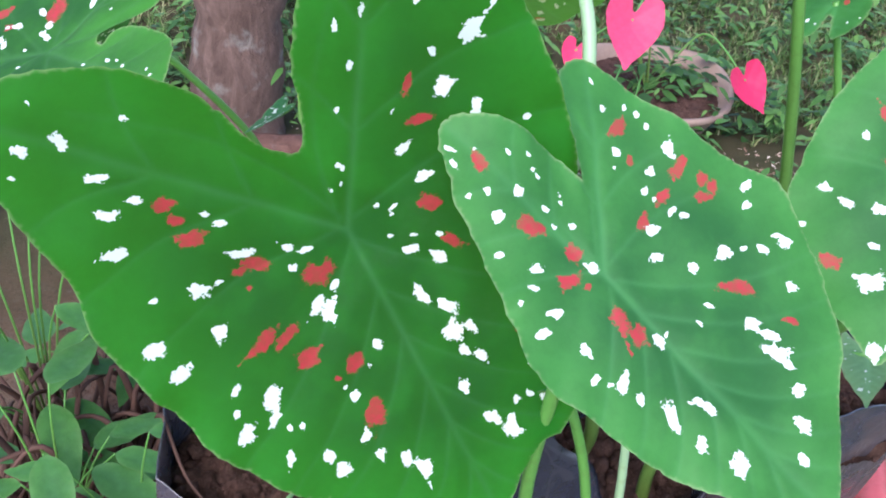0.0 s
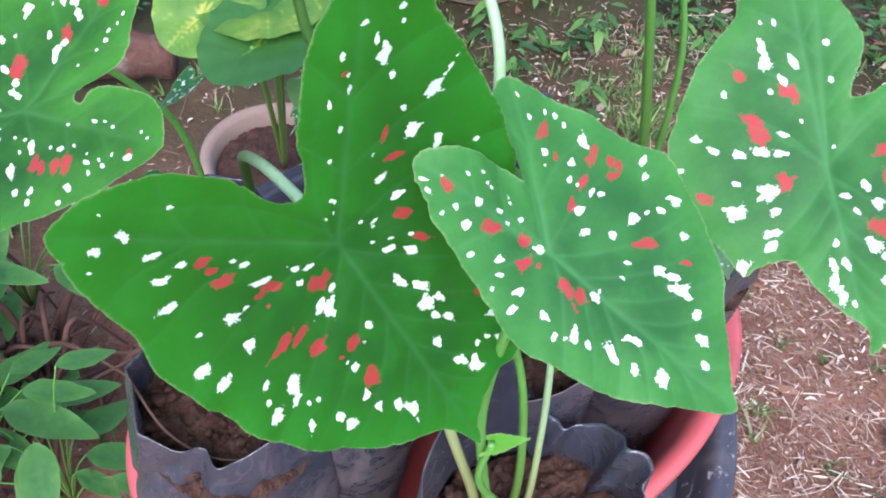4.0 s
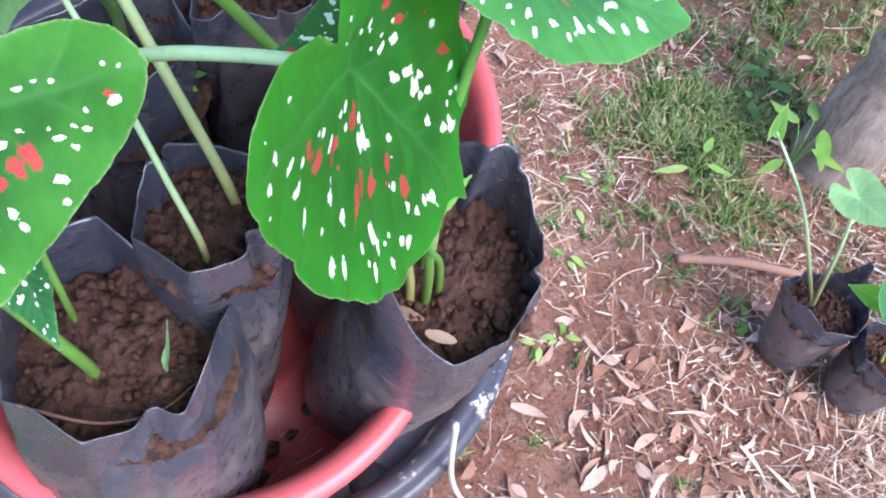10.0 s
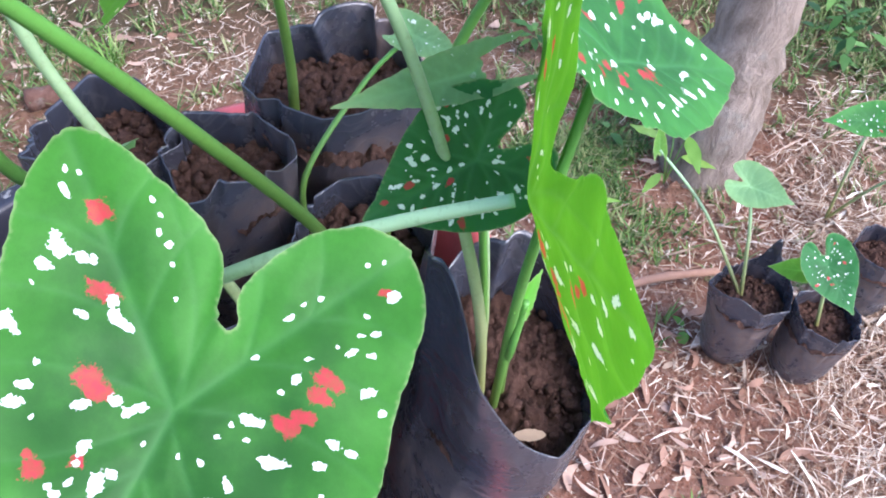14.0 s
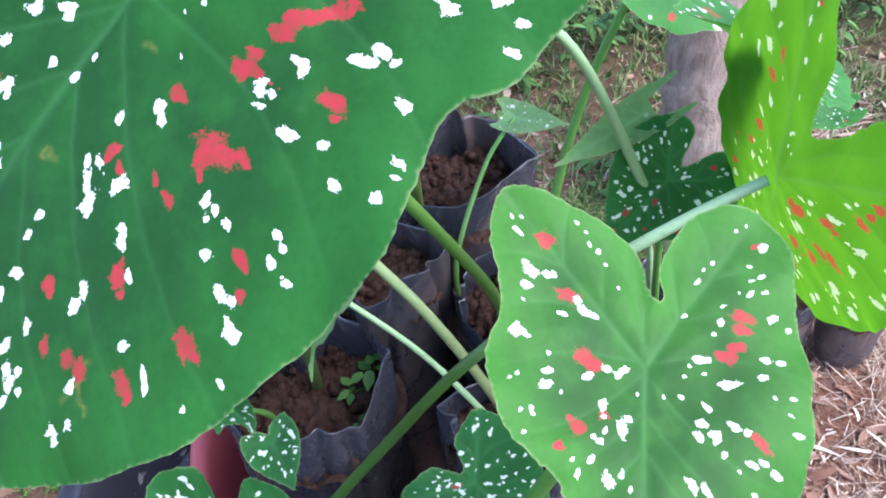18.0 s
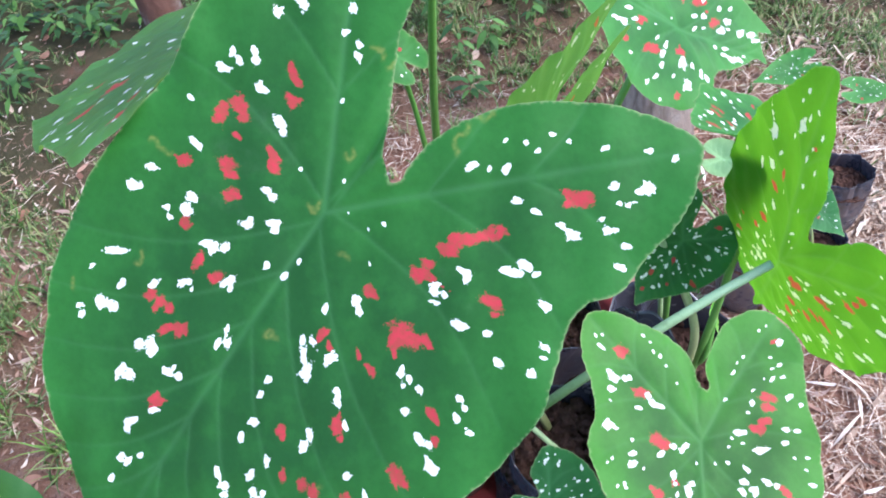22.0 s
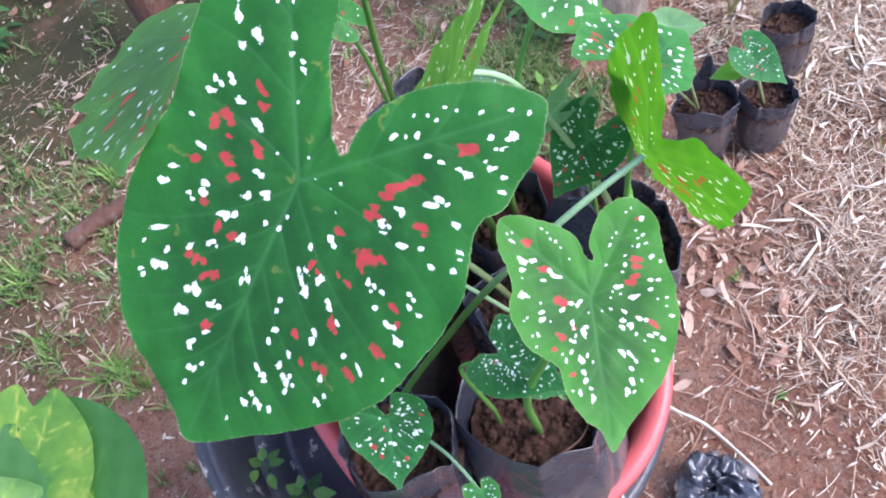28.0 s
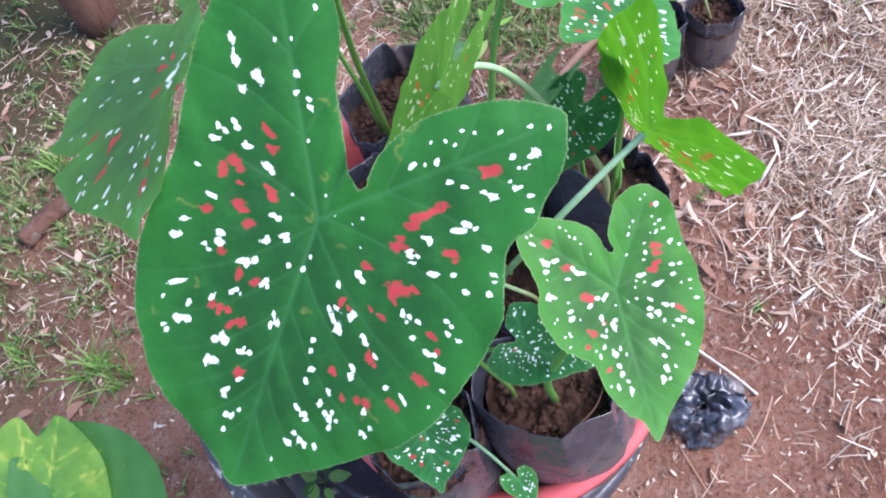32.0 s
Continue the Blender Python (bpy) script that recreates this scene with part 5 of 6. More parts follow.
BROAD_LEAF_RED += [(-25, 41, 2.3), (-28, 44, 1.9), (-31, 46, 2.3), (-34, 47, 1.5), (-56, 58, 2.9), (-53, 57, 1.5), (-58, 59, 1.7), (-16, 60, 2.7), (-14.1, 63.2, 1.2), (11, 46, 3.4), (9, 49, 3.3), (7, 52, 2.4), (14, 44, 2.4), (16.5, 47.3, 1.2), (25.3, 39.2, 1.2), (26, 45, 1.8), (86, -3, 2.7), (62, 36, 1.7), (63.6, 38, 1.1), (72, 46, 1.9), (69, 53, 2.5), (69, 57, 2.1), (47, 49, 2), (49, 52.5, 1.2), (22, 70, 2), (27, 75, 1.6), (44, 74, 2.8), (44, 75, 2), (62, 68, 2.1), (63.2, 71.1, 1.4)]


# ---- the caladiums in the planter ----
PLANT = "plants in the planter"
SPOTS = "with white and pink-red blotches"

spotted = thing("caladium_plant", (0.025, 0.622, 0.762), "caladium with an arrow-shaped leaf on a long pale stalk", "plant", PLANT)
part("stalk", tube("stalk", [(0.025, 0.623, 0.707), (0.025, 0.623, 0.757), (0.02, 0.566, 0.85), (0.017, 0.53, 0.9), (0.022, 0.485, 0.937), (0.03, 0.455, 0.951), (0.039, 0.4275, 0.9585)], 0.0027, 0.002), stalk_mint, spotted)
blade("leaf", SPOTTED_LEAF_AXES, SPOTTED_LEAF_CURL, SPOTTED_LEAF_OUTLINE, SPOTTED_LEAF_WHITE, SPOTTED_LEAF_RED, spotted_green, spotted, 0.9, f"arrow-shaped leaf {SPOTS}", seed=2)

pointed = thing("caladium_plant", (0.1, 0.418, 0.745), "caladium with a pointed oval spotted leaf", "plant", PLANT)
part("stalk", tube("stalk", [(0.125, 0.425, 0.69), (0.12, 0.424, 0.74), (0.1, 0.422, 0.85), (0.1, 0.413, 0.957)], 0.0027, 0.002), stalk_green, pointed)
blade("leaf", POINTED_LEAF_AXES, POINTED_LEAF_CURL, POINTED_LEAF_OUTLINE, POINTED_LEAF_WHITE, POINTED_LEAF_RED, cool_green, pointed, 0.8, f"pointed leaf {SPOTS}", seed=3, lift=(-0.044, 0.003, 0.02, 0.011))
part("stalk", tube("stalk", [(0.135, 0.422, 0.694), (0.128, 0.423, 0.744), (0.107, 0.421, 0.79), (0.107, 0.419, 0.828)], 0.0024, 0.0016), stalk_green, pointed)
small_leaf(pointed, (0.107, 0.419, 0.827), (0.35, -0.3, 0.4), (-0.3, -0.6, 0.6), 17, 9, young_green, 59, 0, 0, 0.5, lobe=0.1, notch=0.06, spacing=0.8, label="unfolding yellow-green shoot")

side = thing("caladium_plant", (0.18, 0.5, 0.79), "caladium with a wide cool green spotted leaf", "plant", PLANT)
part("stalk", tube("stalk", [(0.18, 0.5, 0.735), (0.18, 0.5, 0.785), (0.205, 0.475, 0.88), (0.22, 0.442, 0.952)], 0.0034, 0.0022), stalk_green, side)
blade("leaf", SIDE_LEAF_AXES, SIDE_LEAF_CURL, SIDE_LEAF_OUTLINE, SIDE_LEAF_WHITE, SIDE_LEAF_RED, cool_green, side, 0.9, f"wide leaf {SPOTS}", seed=4)

heart = thing("caladium_plant", (-0.034, 0.516, 0.752), "caladium with a heart-shaped bright green leaf", "plant", PLANT)
part("stalk", tube("stalk", [(-0.012, 0.528, 0.69), (-0.014, 0.527, 0.73), (-0.036, 0.526, 0.85), (-0.05, 0.483, 0.968)], 0.0036, 0.0024), stalk_green, heart)
blade("leaf", HEART_LEAF_AXES, HEART_LEAF_CURL, HEART_LEAF_OUTLINE, [(x, y, 0.86 * r) for x, y, r in HEART_LEAF_WHITE], HEART_LEAF_RED, heart_green, heart, 0.8, f"heart-shaped leaf {SPOTS}", seed=5)

flecked = thing("caladium_plant", (0.0, 0.545, 0.752), "young caladium with one dark white-flecked leaf", "plant", PLANT)
part("stalk", tube("stalk", [(0.002, 0.556, 0.698), (0.002, 0.556, 0.748), (0.006, 0.568, 0.82), (-0.018, 0.535, 0.862)], 0.0022, 0.0014), stalk_green, flecked)
small_leaf(flecked, (-0.018, 0.534, 0.866), (-0.62, -0.75, -0.3), (-0.4, 0.02, 0.9), 42, 52, dark_green, 51, 110, 2, 1.5, lobe=0.42, notch=0.16, spacing=1.0)
small_leaf(flecked, (-0.024, 0.522, 0.84), (-0.1, -0.8, -0.55), (-0.75, -0.15, 0.6), 34, 26, dark_green, 60, 40, 2, 1.6, spacing=1.0)

broad = thing("caladium_plant", (0.15, 0.525, 0.79), "caladium with one very broad dark green leaf", "plant", PLANT)
part("stalk", tube("stalk", [(0.15, 0.525, 0.735), (0.15, 0.525, 0.785), (0.093, 0.552, 0.9), (0.04, 0.578, 0.995), (-0.006, 0.601, 1.066)], 0.0036, 0.0026), stalk_green, broad)
blade("leaf", BROAD_LEAF_AXES, BROAD_LEAF_CURL, BROAD_LEAF_OUTLINE, BROAD_LEAF_WHITE, BROAD_LEAF_RED, broad_green, broad, 1.0, f"broad leaf {SPOTS}, with insect trails", seed=6, trails=16)

narrow = thing("caladium_plant", (0.085, 0.43, 0.755), "caladium with a narrow yellow-green leaf on an arched stalk", "plant", PLANT)
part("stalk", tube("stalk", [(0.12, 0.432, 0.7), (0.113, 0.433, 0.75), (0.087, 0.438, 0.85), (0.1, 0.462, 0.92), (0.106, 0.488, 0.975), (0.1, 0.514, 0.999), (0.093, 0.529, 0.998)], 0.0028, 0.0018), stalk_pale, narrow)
small_leaf(narrow, (0.093, 0.53, 0.997), (0.035, 0.622, -0.783), (0.131, 0.774, 0.62), 82, 76, young_green, 52, 80, 9, 1.7, lobe=0.95, notch=0.3, fold=0.1, spacing=1.2)

back_leaf = thing("caladium_plant", (0.087, 0.524, 0.764), "caladium with a torn green leaf behind the broad one", "plant", PLANT)
part("stalk", tube("stalk", [(0.088, 0.522, 0.715), (0.087, 0.524, 0.764), (0.082, 0.556, 0.85), (0.086, 0.603, 0.93), (0.105, 0.63, 1.0), (0.1278, 0.6535, 1.0545)], 0.0029, 0.0022), stalk_pale, back_leaf)
TORN_OUTLINE = [(-43, -15), (-52, -46), (-61, -79), (-54, -99), (-36, -109), (-11, -104), (17, -98), (26, -104), (41, -70), (47, -58), (47, -81), (67, -65), (87, -39), (100, -10), (112, 15), (124, 33), (126, 41), (115, 35), (106, 43), (102, 49), (81, 43), (52, 32), (22, 20), (-6, 13), (-30, 6), (-82, -25), (-101, -56), (-67, -35)]
TORN_WHITE = [(85.5, -10.1, 2.9), (-3.1, -37.2, 3.2), (11.3, -25.6, 1.7), (-10, -92.1, 2), (-25, -87.3, 2.9), (1.8, -60.3, 2), (6.6, -64.5, 1.9), (9, -46.6, 1.4), (-13.7, -65.8, 1.6), (9.7, 2.2, 4.3), (19.2, 4.4, 2.9), (-0.9, 2.5, 2.9), (37.4, -37.8, 3.5), (38.2, -29, 2.3), (61.5, -2.7, 2.6), (60.5, 4.1, 1.9), (73, 17.1, 2.3), (75.3, 9, 1.7), (49.3, -48.7, 2), (25.8, -81.5, 2.2), (26.8, -68.7, 1.7), (77.3, -41.2, 2.3), (77.3, -35.7, 2), (64.4, -48.4, 2.2), (70.9, -37.9, 1.4), (94.3, -12.3, 1.4), (103.7, 21.2, 2.3), (109.2, 25.8, 2), (94, 7.3, 1.4), (83.6, 12.2, 1.7), (96.5, 29.1, 1.7), (60, 12.1, 1.9), (54.1, 2.4, 1.7), (-33.4, -37.4, 1.9), (-22.4, -16.9, 2), (-11.8, -18.6, 2), (-41.8, -48.4, 1.4), (-45, -68.4, 1.4), (89.1, 36.5, 1.7), (81.8, 35, 1.7), (39.8, 22.5, 1.9), (62.3, -20.1, 1.4), (93, -5.6, 1.4), (43.6, 22.4, 1.4), (69.5, 21.9, 2)]
TORN_RED = [(34.4, -55.3, 3.2), (47.5, -27.9, 3.8), (68.1, -24.9, 3.5), (93.7, 25.9, 3.2), (20.2, -6.7, 3.5), (-2.8, -14.2, 3.5), (32, 22.7, 2.9), (-9.1, -9, 2.6), (78.9, 23.2, 2.6)]
blade("leaf", ((0.1281, 0.6539, 1.0559), (-0.882, 0.4441, 0.1576), (0.3327, 0.3502, 0.8756)), (0, 0, 0, 0, 0.3, 0, 0.06), TORN_OUTLINE, TORN_WHITE, TORN_RED, torn_green, back_leaf, 1.1, "torn dark green leaf with white streaks", 0.8, seed=53, stretch=1.7)


low = thing("caladium_plant", (0.0, 0.632, 0.762), "young caladium with a dark heart-shaped white-flecked leaf", "plant", PLANT)
part("stalk", tube("stalk", [(0, 0.632, 0.707), (0.0, 0.632, 0.757), (-0.015, 0.63, 0.84), (-0.064, 0.606, 0.917)], 0.0026, 0.0016), stalk_green, low)
small_leaf(low, (-0.066, 0.605, 0.92), (-0.45, 0.1, -0.85), (-0.85, 0.15, 0.5), 44, 52, dark_green, 54, 84, 7, 2.0, lobe=0.5, notch=0.1, spacing=1.0)
small_leaf(low, (-0.004, 0.612, 0.876), (-0.5, -0.4, -0.5), (-0.6, 0.1, 0.8), 20, 24, dark_green, 63, 46, 0, 0.8, lobe=0.4, notch=0.2, spacing=0.9)
small_leaf(low, (-0.092, 0.568, 0.846), (-0.3, -0.15, -0.8), (-0.8, 0.05, 0.6), 22, 22, cool_green, 64, 30, 0, 0.8, lobe=0.45, notch=0.12, spacing=0.9)
part("stalk", tube("stalk", [(0, 0.622, 0.707), (0.0, 0.622, 0.757), (-0.05, 0.59, 0.82), (-0.09, 0.569, 0.844)], 0.0016, 0.001, 8), stalk_pale, low)

tiny = thing("caladium_plant", (0.09, 0.652, 0.768), "young caladium with a small pointed white-flecked leaf", "plant", PLANT)
part("stalk", tube("stalk", [(0.09, 0.652, 0.715), (0.09, 0.652, 0.765), (0.07, 0.66, 0.80), (0.055, 0.655, 0.82)], 0.002, 0.0013), stalk_green, tiny)
small_leaf(tiny, (0.055, 0.655, 0.82), (0.1, 0.05, 0.9), (-0.95, 0.1, 0.25), 32, 24, dark_green, 55, 70, 0, 0.8, lobe=0.3, notch=0.2, spacing=0.9)

folded = thing("caladium_plant", (0.053, 0.512, 0.767), "caladium with a folded grey-green leaf", "plant", PLANT)
part("stalk", tube("stalk", [(0.053, 0.508, 0.715), (0.053, 0.512, 0.767), (0.055, 0.528, 0.8), (0.061, 0.56, 0.85), (0.07, 0.598, 0.885)], 0.002, 0.0013), stalk_pale, folded)
small_leaf(folded, (0.071, 0.599, 0.886), (-0.018, 0.033, -0.038), (0.21, 0.785, 0.58), 44, 56, pale_green, 56, 6, 0, 0.6, lobe=0.62, fold=-0.5, spacing=1.1)

hidden = thing("caladium_plant", (0.125, 0.634, 0.77), "caladium with a dark stalk and a small hidden leaf", "plant", PLANT)
part("stalk", tube("stalk", [(0.13, 0.637, 0.715), (0.13, 0.637, 0.765), (0.123, 0.634, 0.8), (0.09, 0.62, 0.85), (0.057, 0.606, 0.9), (0.045, 0.612, 0.95), (0.03, 0.615, 0.985)], 0.0036, 0.0024), stalk_dark, hidden)
small_leaf(hidden, (0.03, 0.616, 0.986), (0.35, 0.5, -0.3), (-0.6, 0.2, 0.75), 26, 28, broad_green, 65, 10, 1, 1.2)

tall = thing("caladium_plant", (0.24, 0.575, 0.825), "tall caladium with a yellow-green spotted leaf", "plant", PLANT)
part("stalk", tube("stalk", [(0.24, 0.575, 0.77), (0.24, 0.575, 0.82), (0.215, 0.572, 0.92), (0.175, 0.562, 1.04), (0.162, 0.56, 1.076)], 0.0032, 0.0018), stalk_green, tall)
small_leaf(tall, (0.162, 0.56, 1.077), (0.1, -0.75, -0.35), (-0.55, -0.2, 0.8), 40, 44, young_green, 67, 34, 6, 1.5, spacing=1.2)
part("stalk", tube("stalk", [(0.25, 0.58, 0.77), (0.25, 0.58, 0.82), (0.245, 0.585, 0.9), (0.225, 0.59, 0.96)], 0.0026, 0.0014), stalk_green, tall)
small_leaf(tall, (0.225, 0.59, 0.96), (0.3, 0.5, 0.4), (-0.6, -0.3, 0.7), 34, 30, cool_green, 68, 24, 3, 1.2, spacing=1.2)

middle = thing("caladium_plant", (0.125, 0.44, 0.757), "caladium with dark flecked leaves and a pale young one", "plant", PLANT)
part("stalk", tube("stalk", [(0.14, 0.438, 0.69), (0.138, 0.438, 0.755), (0.125, 0.443, 0.84), (0.1, 0.447, 0.908)], 0.0026, 0.0016), stalk_green, middle)
small_leaf(middle, (0.1, 0.447, 0.911), (-0.5, 0.62, -0.3), (-0.55, -0.15, 0.8), 46, 52, dark_green, 57, 100, 8, 1.8, spacing=1.0)
small_leaf(middle, (0.121, 0.455, 0.932), (-0.35, 0.75, -0.25), (-0.6, -0.2, 0.75), 52, 20, pale_green, 58, 12, 0, 0.7, lobe=0.1, notch=0.05)
part("stalk", tube("stalk", [(0.15, 0.438, 0.69), (0.146, 0.438, 0.755), (0.138, 0.446, 0.85), (0.121, 0.455, 0.931)], 0.0022, 0.0013), stalk_pale, middle)
small_leaf(middle, (0.256, 0.51, 0.84), (-0.3, -0.7, 0.05), (-0.5, 0.1, 0.85), 34, 22, pale_green, 66, 40, 0, 0.9, lobe=0.3)
part("stalk", tube("stalk", [(0.19, 0.55, 0.735), (0.19, 0.55, 0.785), (0.235, 0.53, 0.82), (0.256, 0.511, 0.839)], 0.002, 0.0012), stalk_green, middle)


# ---- round the stand ----
def ground_bag(x, y, r, h, seed, crumple, flaps):
    return bag((x, y), r, 0.0, h, h - 0.03, seed, "soil-stained black plastic nursery bag standing on the ground", crumple, flaps=flaps, group="bags on the ground", film=muddy_film)


ground_bag(0.748, 0.11, 0.054, 0.15, 61, 0.01, [(5.9, 0.06, 0.3), (2.6, 0.012, 0.5)])
ground_bag(0.738, 0.003, 0.052, 0.14, 62, 0.009, [(1.5, 0.014, 0.5)])
ground_bag(0.9, -0.1, 0.05, 0.13, 63, 0.009, [(4.0, 0.014, 0.5)])


def seedling(base, ends, label, leaf_specs):
    s = thing("potted_seedling", base, label, "plant", "plants in bags on the ground")
    for end in ends:
        part("stalk", tube("stalk", [base, (base[0] * 0.5 + end[0] * 0.5 + 0.01, base[1] * 0.5 + end[1] * 0.5, base[2] * 0.4 + end[2] * 0.6), end], 0.003, 0.0018), stalk_pale, s)
    for spec in leaf_specs:
        small_leaf(s, *spec[0], **spec[1])


seedling((0.735, 0.008, 0.11), [(0.715, 0.05, 0.26)], "seedling caladium with a dark white-flecked leaf in a bag", [(((0.715, 0.05, 0.262), (-0.55, -0.5, -0.45), (-0.6, -0.1, 0.8), 70, 74, dark_green, 71, 80, 6), dict(spacing=1.8)), (((0.735, 0.07, 0.22), (-0.1, 0.8, 0.0), (-0.5, 0.1, 0.85), 44, 34, young_green, 72, 0, 0), dict(spacing=2.0))])
seedling((0.752, 0.12, 0.12), [(0.79, 0.165, 0.3), (0.825, 0.29, 0.3)], "seedling with a pale grey-green leaf in a bag", [(((0.825, 0.29, 0.302), (0.35, 0.15, 0.6), (-0.7, -0.2, 0.6), 40, 20, weed_leaf, 76, 0, 0), dict(spacing=2.0, lobe=0.2)), (((0.79, 0.165, 0.302), (-0.2, -0.8, -0.1), (-0.5, 0.0, 0.85), 60, 62, pale_green, 73, 0, 0), dict(spacing=2.0))])
seedling((1.08, -0.06, 0.0), [(1.06, -0.04, 0.24), (1.0, -0.14, 0.22)], "two-leaved spotted caladium growing from the ground", [(((1.06, -0.04, 0.245), (-0.2, 0.9, -0.1), (-0.5, 0.1, 0.85), 80, 60, cool_green, 74, 60, 3), dict(spacing=2.2)), (((1.0, -0.14, 0.225), (-0.1, -0.9, -0.1), (-0.5, -0.1, 0.85), 70, 50, cool_green, 75, 50, 2), dict(spacing=2.2))])


def crumpled_bag():
    rng = np.random.default_rng(81)
    s = thing("crumpled_bag", (0.115, 0.305, 0.0), "crumpled empty black plastic bag on the soil", "bag")
    prof = [(0.001, 0.004), (0.03, 0.004), (0.05, 0.015), (0.056, 0.035), (0.05, 0.055), (0.036, 0.068), (0.018, 0.06), (0.001, 0.052)]
    me = lathe("film", [(r, z) for r, z in curve_through(prof, 4)], (0.115, 0.305), 90, lambda a, r, z: (r * (0.1 * np.sin(2 * a + 90 * z + 1) + 0.05 * np.sin(5 * a - 140 * z) + 0.03 * (1 - 2 * np.abs(np.sin(5.5 * a + 60 * z + 2 * np.sin(2 * a))))), (0.007 * np.sin(2 * a + 1) + 0.006 * np.sin(5 * a + 120 * r)) * np.clip(z / 0.05, 0, 1)))
    for v in me.vertices:
        q = v.co * 38
        v.co += Vector((0.016 * abs(noise.noise(q)) - 0.004, 0.016 * abs(noise.noise(q + Vector((7, 3, 1)))) - 0.004, 0.03 * abs(noise.noise(q * 1.3 + Vector((2, 9, 4)))) - 0.006)) * min(1.0, v.co.z / 0.02)
    part("film", me, bag_film, s)


crumpled_bag()
lone("dry_root", tube("dry_root", [(0.118, 0.383, 0.6), (0.135, 0.372, 0.45), (0.23, 0.345, 0.12), (0.22, 0.285, 0.025), (0.16, 0.245, 0.012), (0.112, 0.222, 0.01)], 0.0022, 0.0024, 8, 10, 0.08), white_root, "long bent white root hanging to the soil", "root")


def log(name, a, b, r, mat, label, category):
    return lone(name, tube(name, [a, tuple((p + q) / 2 + 0.004 for p, q in zip(a, b)), b], r, r * 0.85, 10, 6, 0.06, 7), mat, label, category)


log("stick", (0.79, 0.308, 0.012), (0.887, 0.128, 0.014), 0.008, litter_mat, "peeled brown stick lying on the soil", "stick")
log("bark_piece", (0.92, 1.39, 0.018), (0.985, 1.26, 0.02), 0.022, post_wood, "flat piece of reddish bark on the soil", "bark")
log("fallen_log", (-0.26, 1.78, 0.05), (-0.06, 1.76, 0.055), 0.05, post_wood, "weathered brown log lying on the ground", "log")
log("wooden_post", (1.47, 1.17, -0.02), (1.5, 1.18, 1.2), 0.05, post_wood, "upright rough brown wooden post in the grass", "post")


def tree(base, lean, r, label, fork=True, bark=None):
    bark = bark or bark_grey
    s = thing("tree", base, label, "tree")
    b = np.array(base)
    top = b + np.array(lean)
    part("trunk", tube("trunk", [b - (0, 0, 0.05), b + np.array(lean) * 0.08 + (0, 0, 0.02), b + np.array(lean) * 0.45 + (0.015, 0.01, 0), top], r * 1.35, r * 0.8, 20, 10, 0.05, 4), bark, s)
    if fork:
        part("limb", tube("limb", [b + np.array(lean) * 0.6, b + np.array(lean) * 0.75 + (0.1, -0.14, 0.03), b + np.array(lean) * 0.95 + (0.2, -0.34, 0.1)], r * 0.55, r * 0.4, 14, 8, 0.06, 5), bark, s)
    rng = np.random.default_rng(9)
    n = 420
    c = top + (0.3, -0.1, 1.6) + rng.normal(0, 1, (n, 3)) * (0.5, 0.5, 0.3)
    d = rng.normal(0, 1, (n, 3))
    d /= np.linalg.norm(d, axis=1)[:, None]
    e = np.cross(d, rng.normal(0, 1, (n, 3)))
    e /= np.linalg.norm(e, axis=1)[:, None]
    ln = rng.uniform(0.04, 0.09, n)[:, None]
    v = np.stack([c, c + d * ln * 0.5 + e * ln * 0.22, c + d * ln, c + d * ln * 0.5 - e * ln * 0.22], 1).reshape(-1, 3)
    part("limb", tube("limb", [top - (0, 0, 0.02), top + (0.1, -0.04, 0.7), top + (0.3, -0.1, 1.7)], r * 0.8, r * 0.2, 12, 6, 0.05, 6), bark, s)
    part("crown", mesh_of("crown", v, np.arange(4 * n).reshape(-1, 4)), weed_mat, s, kind="stuff")


tree((1.16, 0.17, 0.0), (0.1, -0.06, 0.9), 0.062, "slender grey-barked tree behind the bags on the ground")
tree((-0.285, 1.93, 0.0), (0.02, 0.1, 1.3), 0.082, "thick brown tree trunk standing in the weeds", False, bark_brown)


def round_leaf(parent, at, way, normal, size, mat, seed, droop=2.0):
    o = [(math.cos(a) * (0.95 + 0.05 * math.cos(2 * a)) - 0.35 + (0.25 if abs(a - math.pi) < 0.05 else 0), math.sin(a) * 0.82) for a in np.arange(26) / 26 * 2 * math.pi]
    rng = np.random.default_rng(seed)
    return blade("leaf", (at, way, normal), (0, 0, 0, 0, 0.5, 0, 0.15), [(x * size, y * size) for x, y in o], [], [], mat, parent, 3.0, "", droop, seed=seed)


def yellowing(name, shift):
    n = Nodes(name)
    f = n.math("ADD", n.math("MULTIPLY", n.noise(14, 5, 0.6), 0.9), n.math("MULTIPLY", n.attr("vein"), 0.35))
    f = n.math("ADD", f, shift)
    c = n.ramp(f, [(0.35, (0.045, 0.16, 0.03)), (0.54, (0.14, 0.29, 0.035)), (0.7, (0.42, 0.45, 0.08))])
    n.base(c, 0.5, 0, 0.4)
    n.bump(n.noise(160, 4), 0.3, 0.002)
    n.translucent(c, 0.25)
    return n.mat


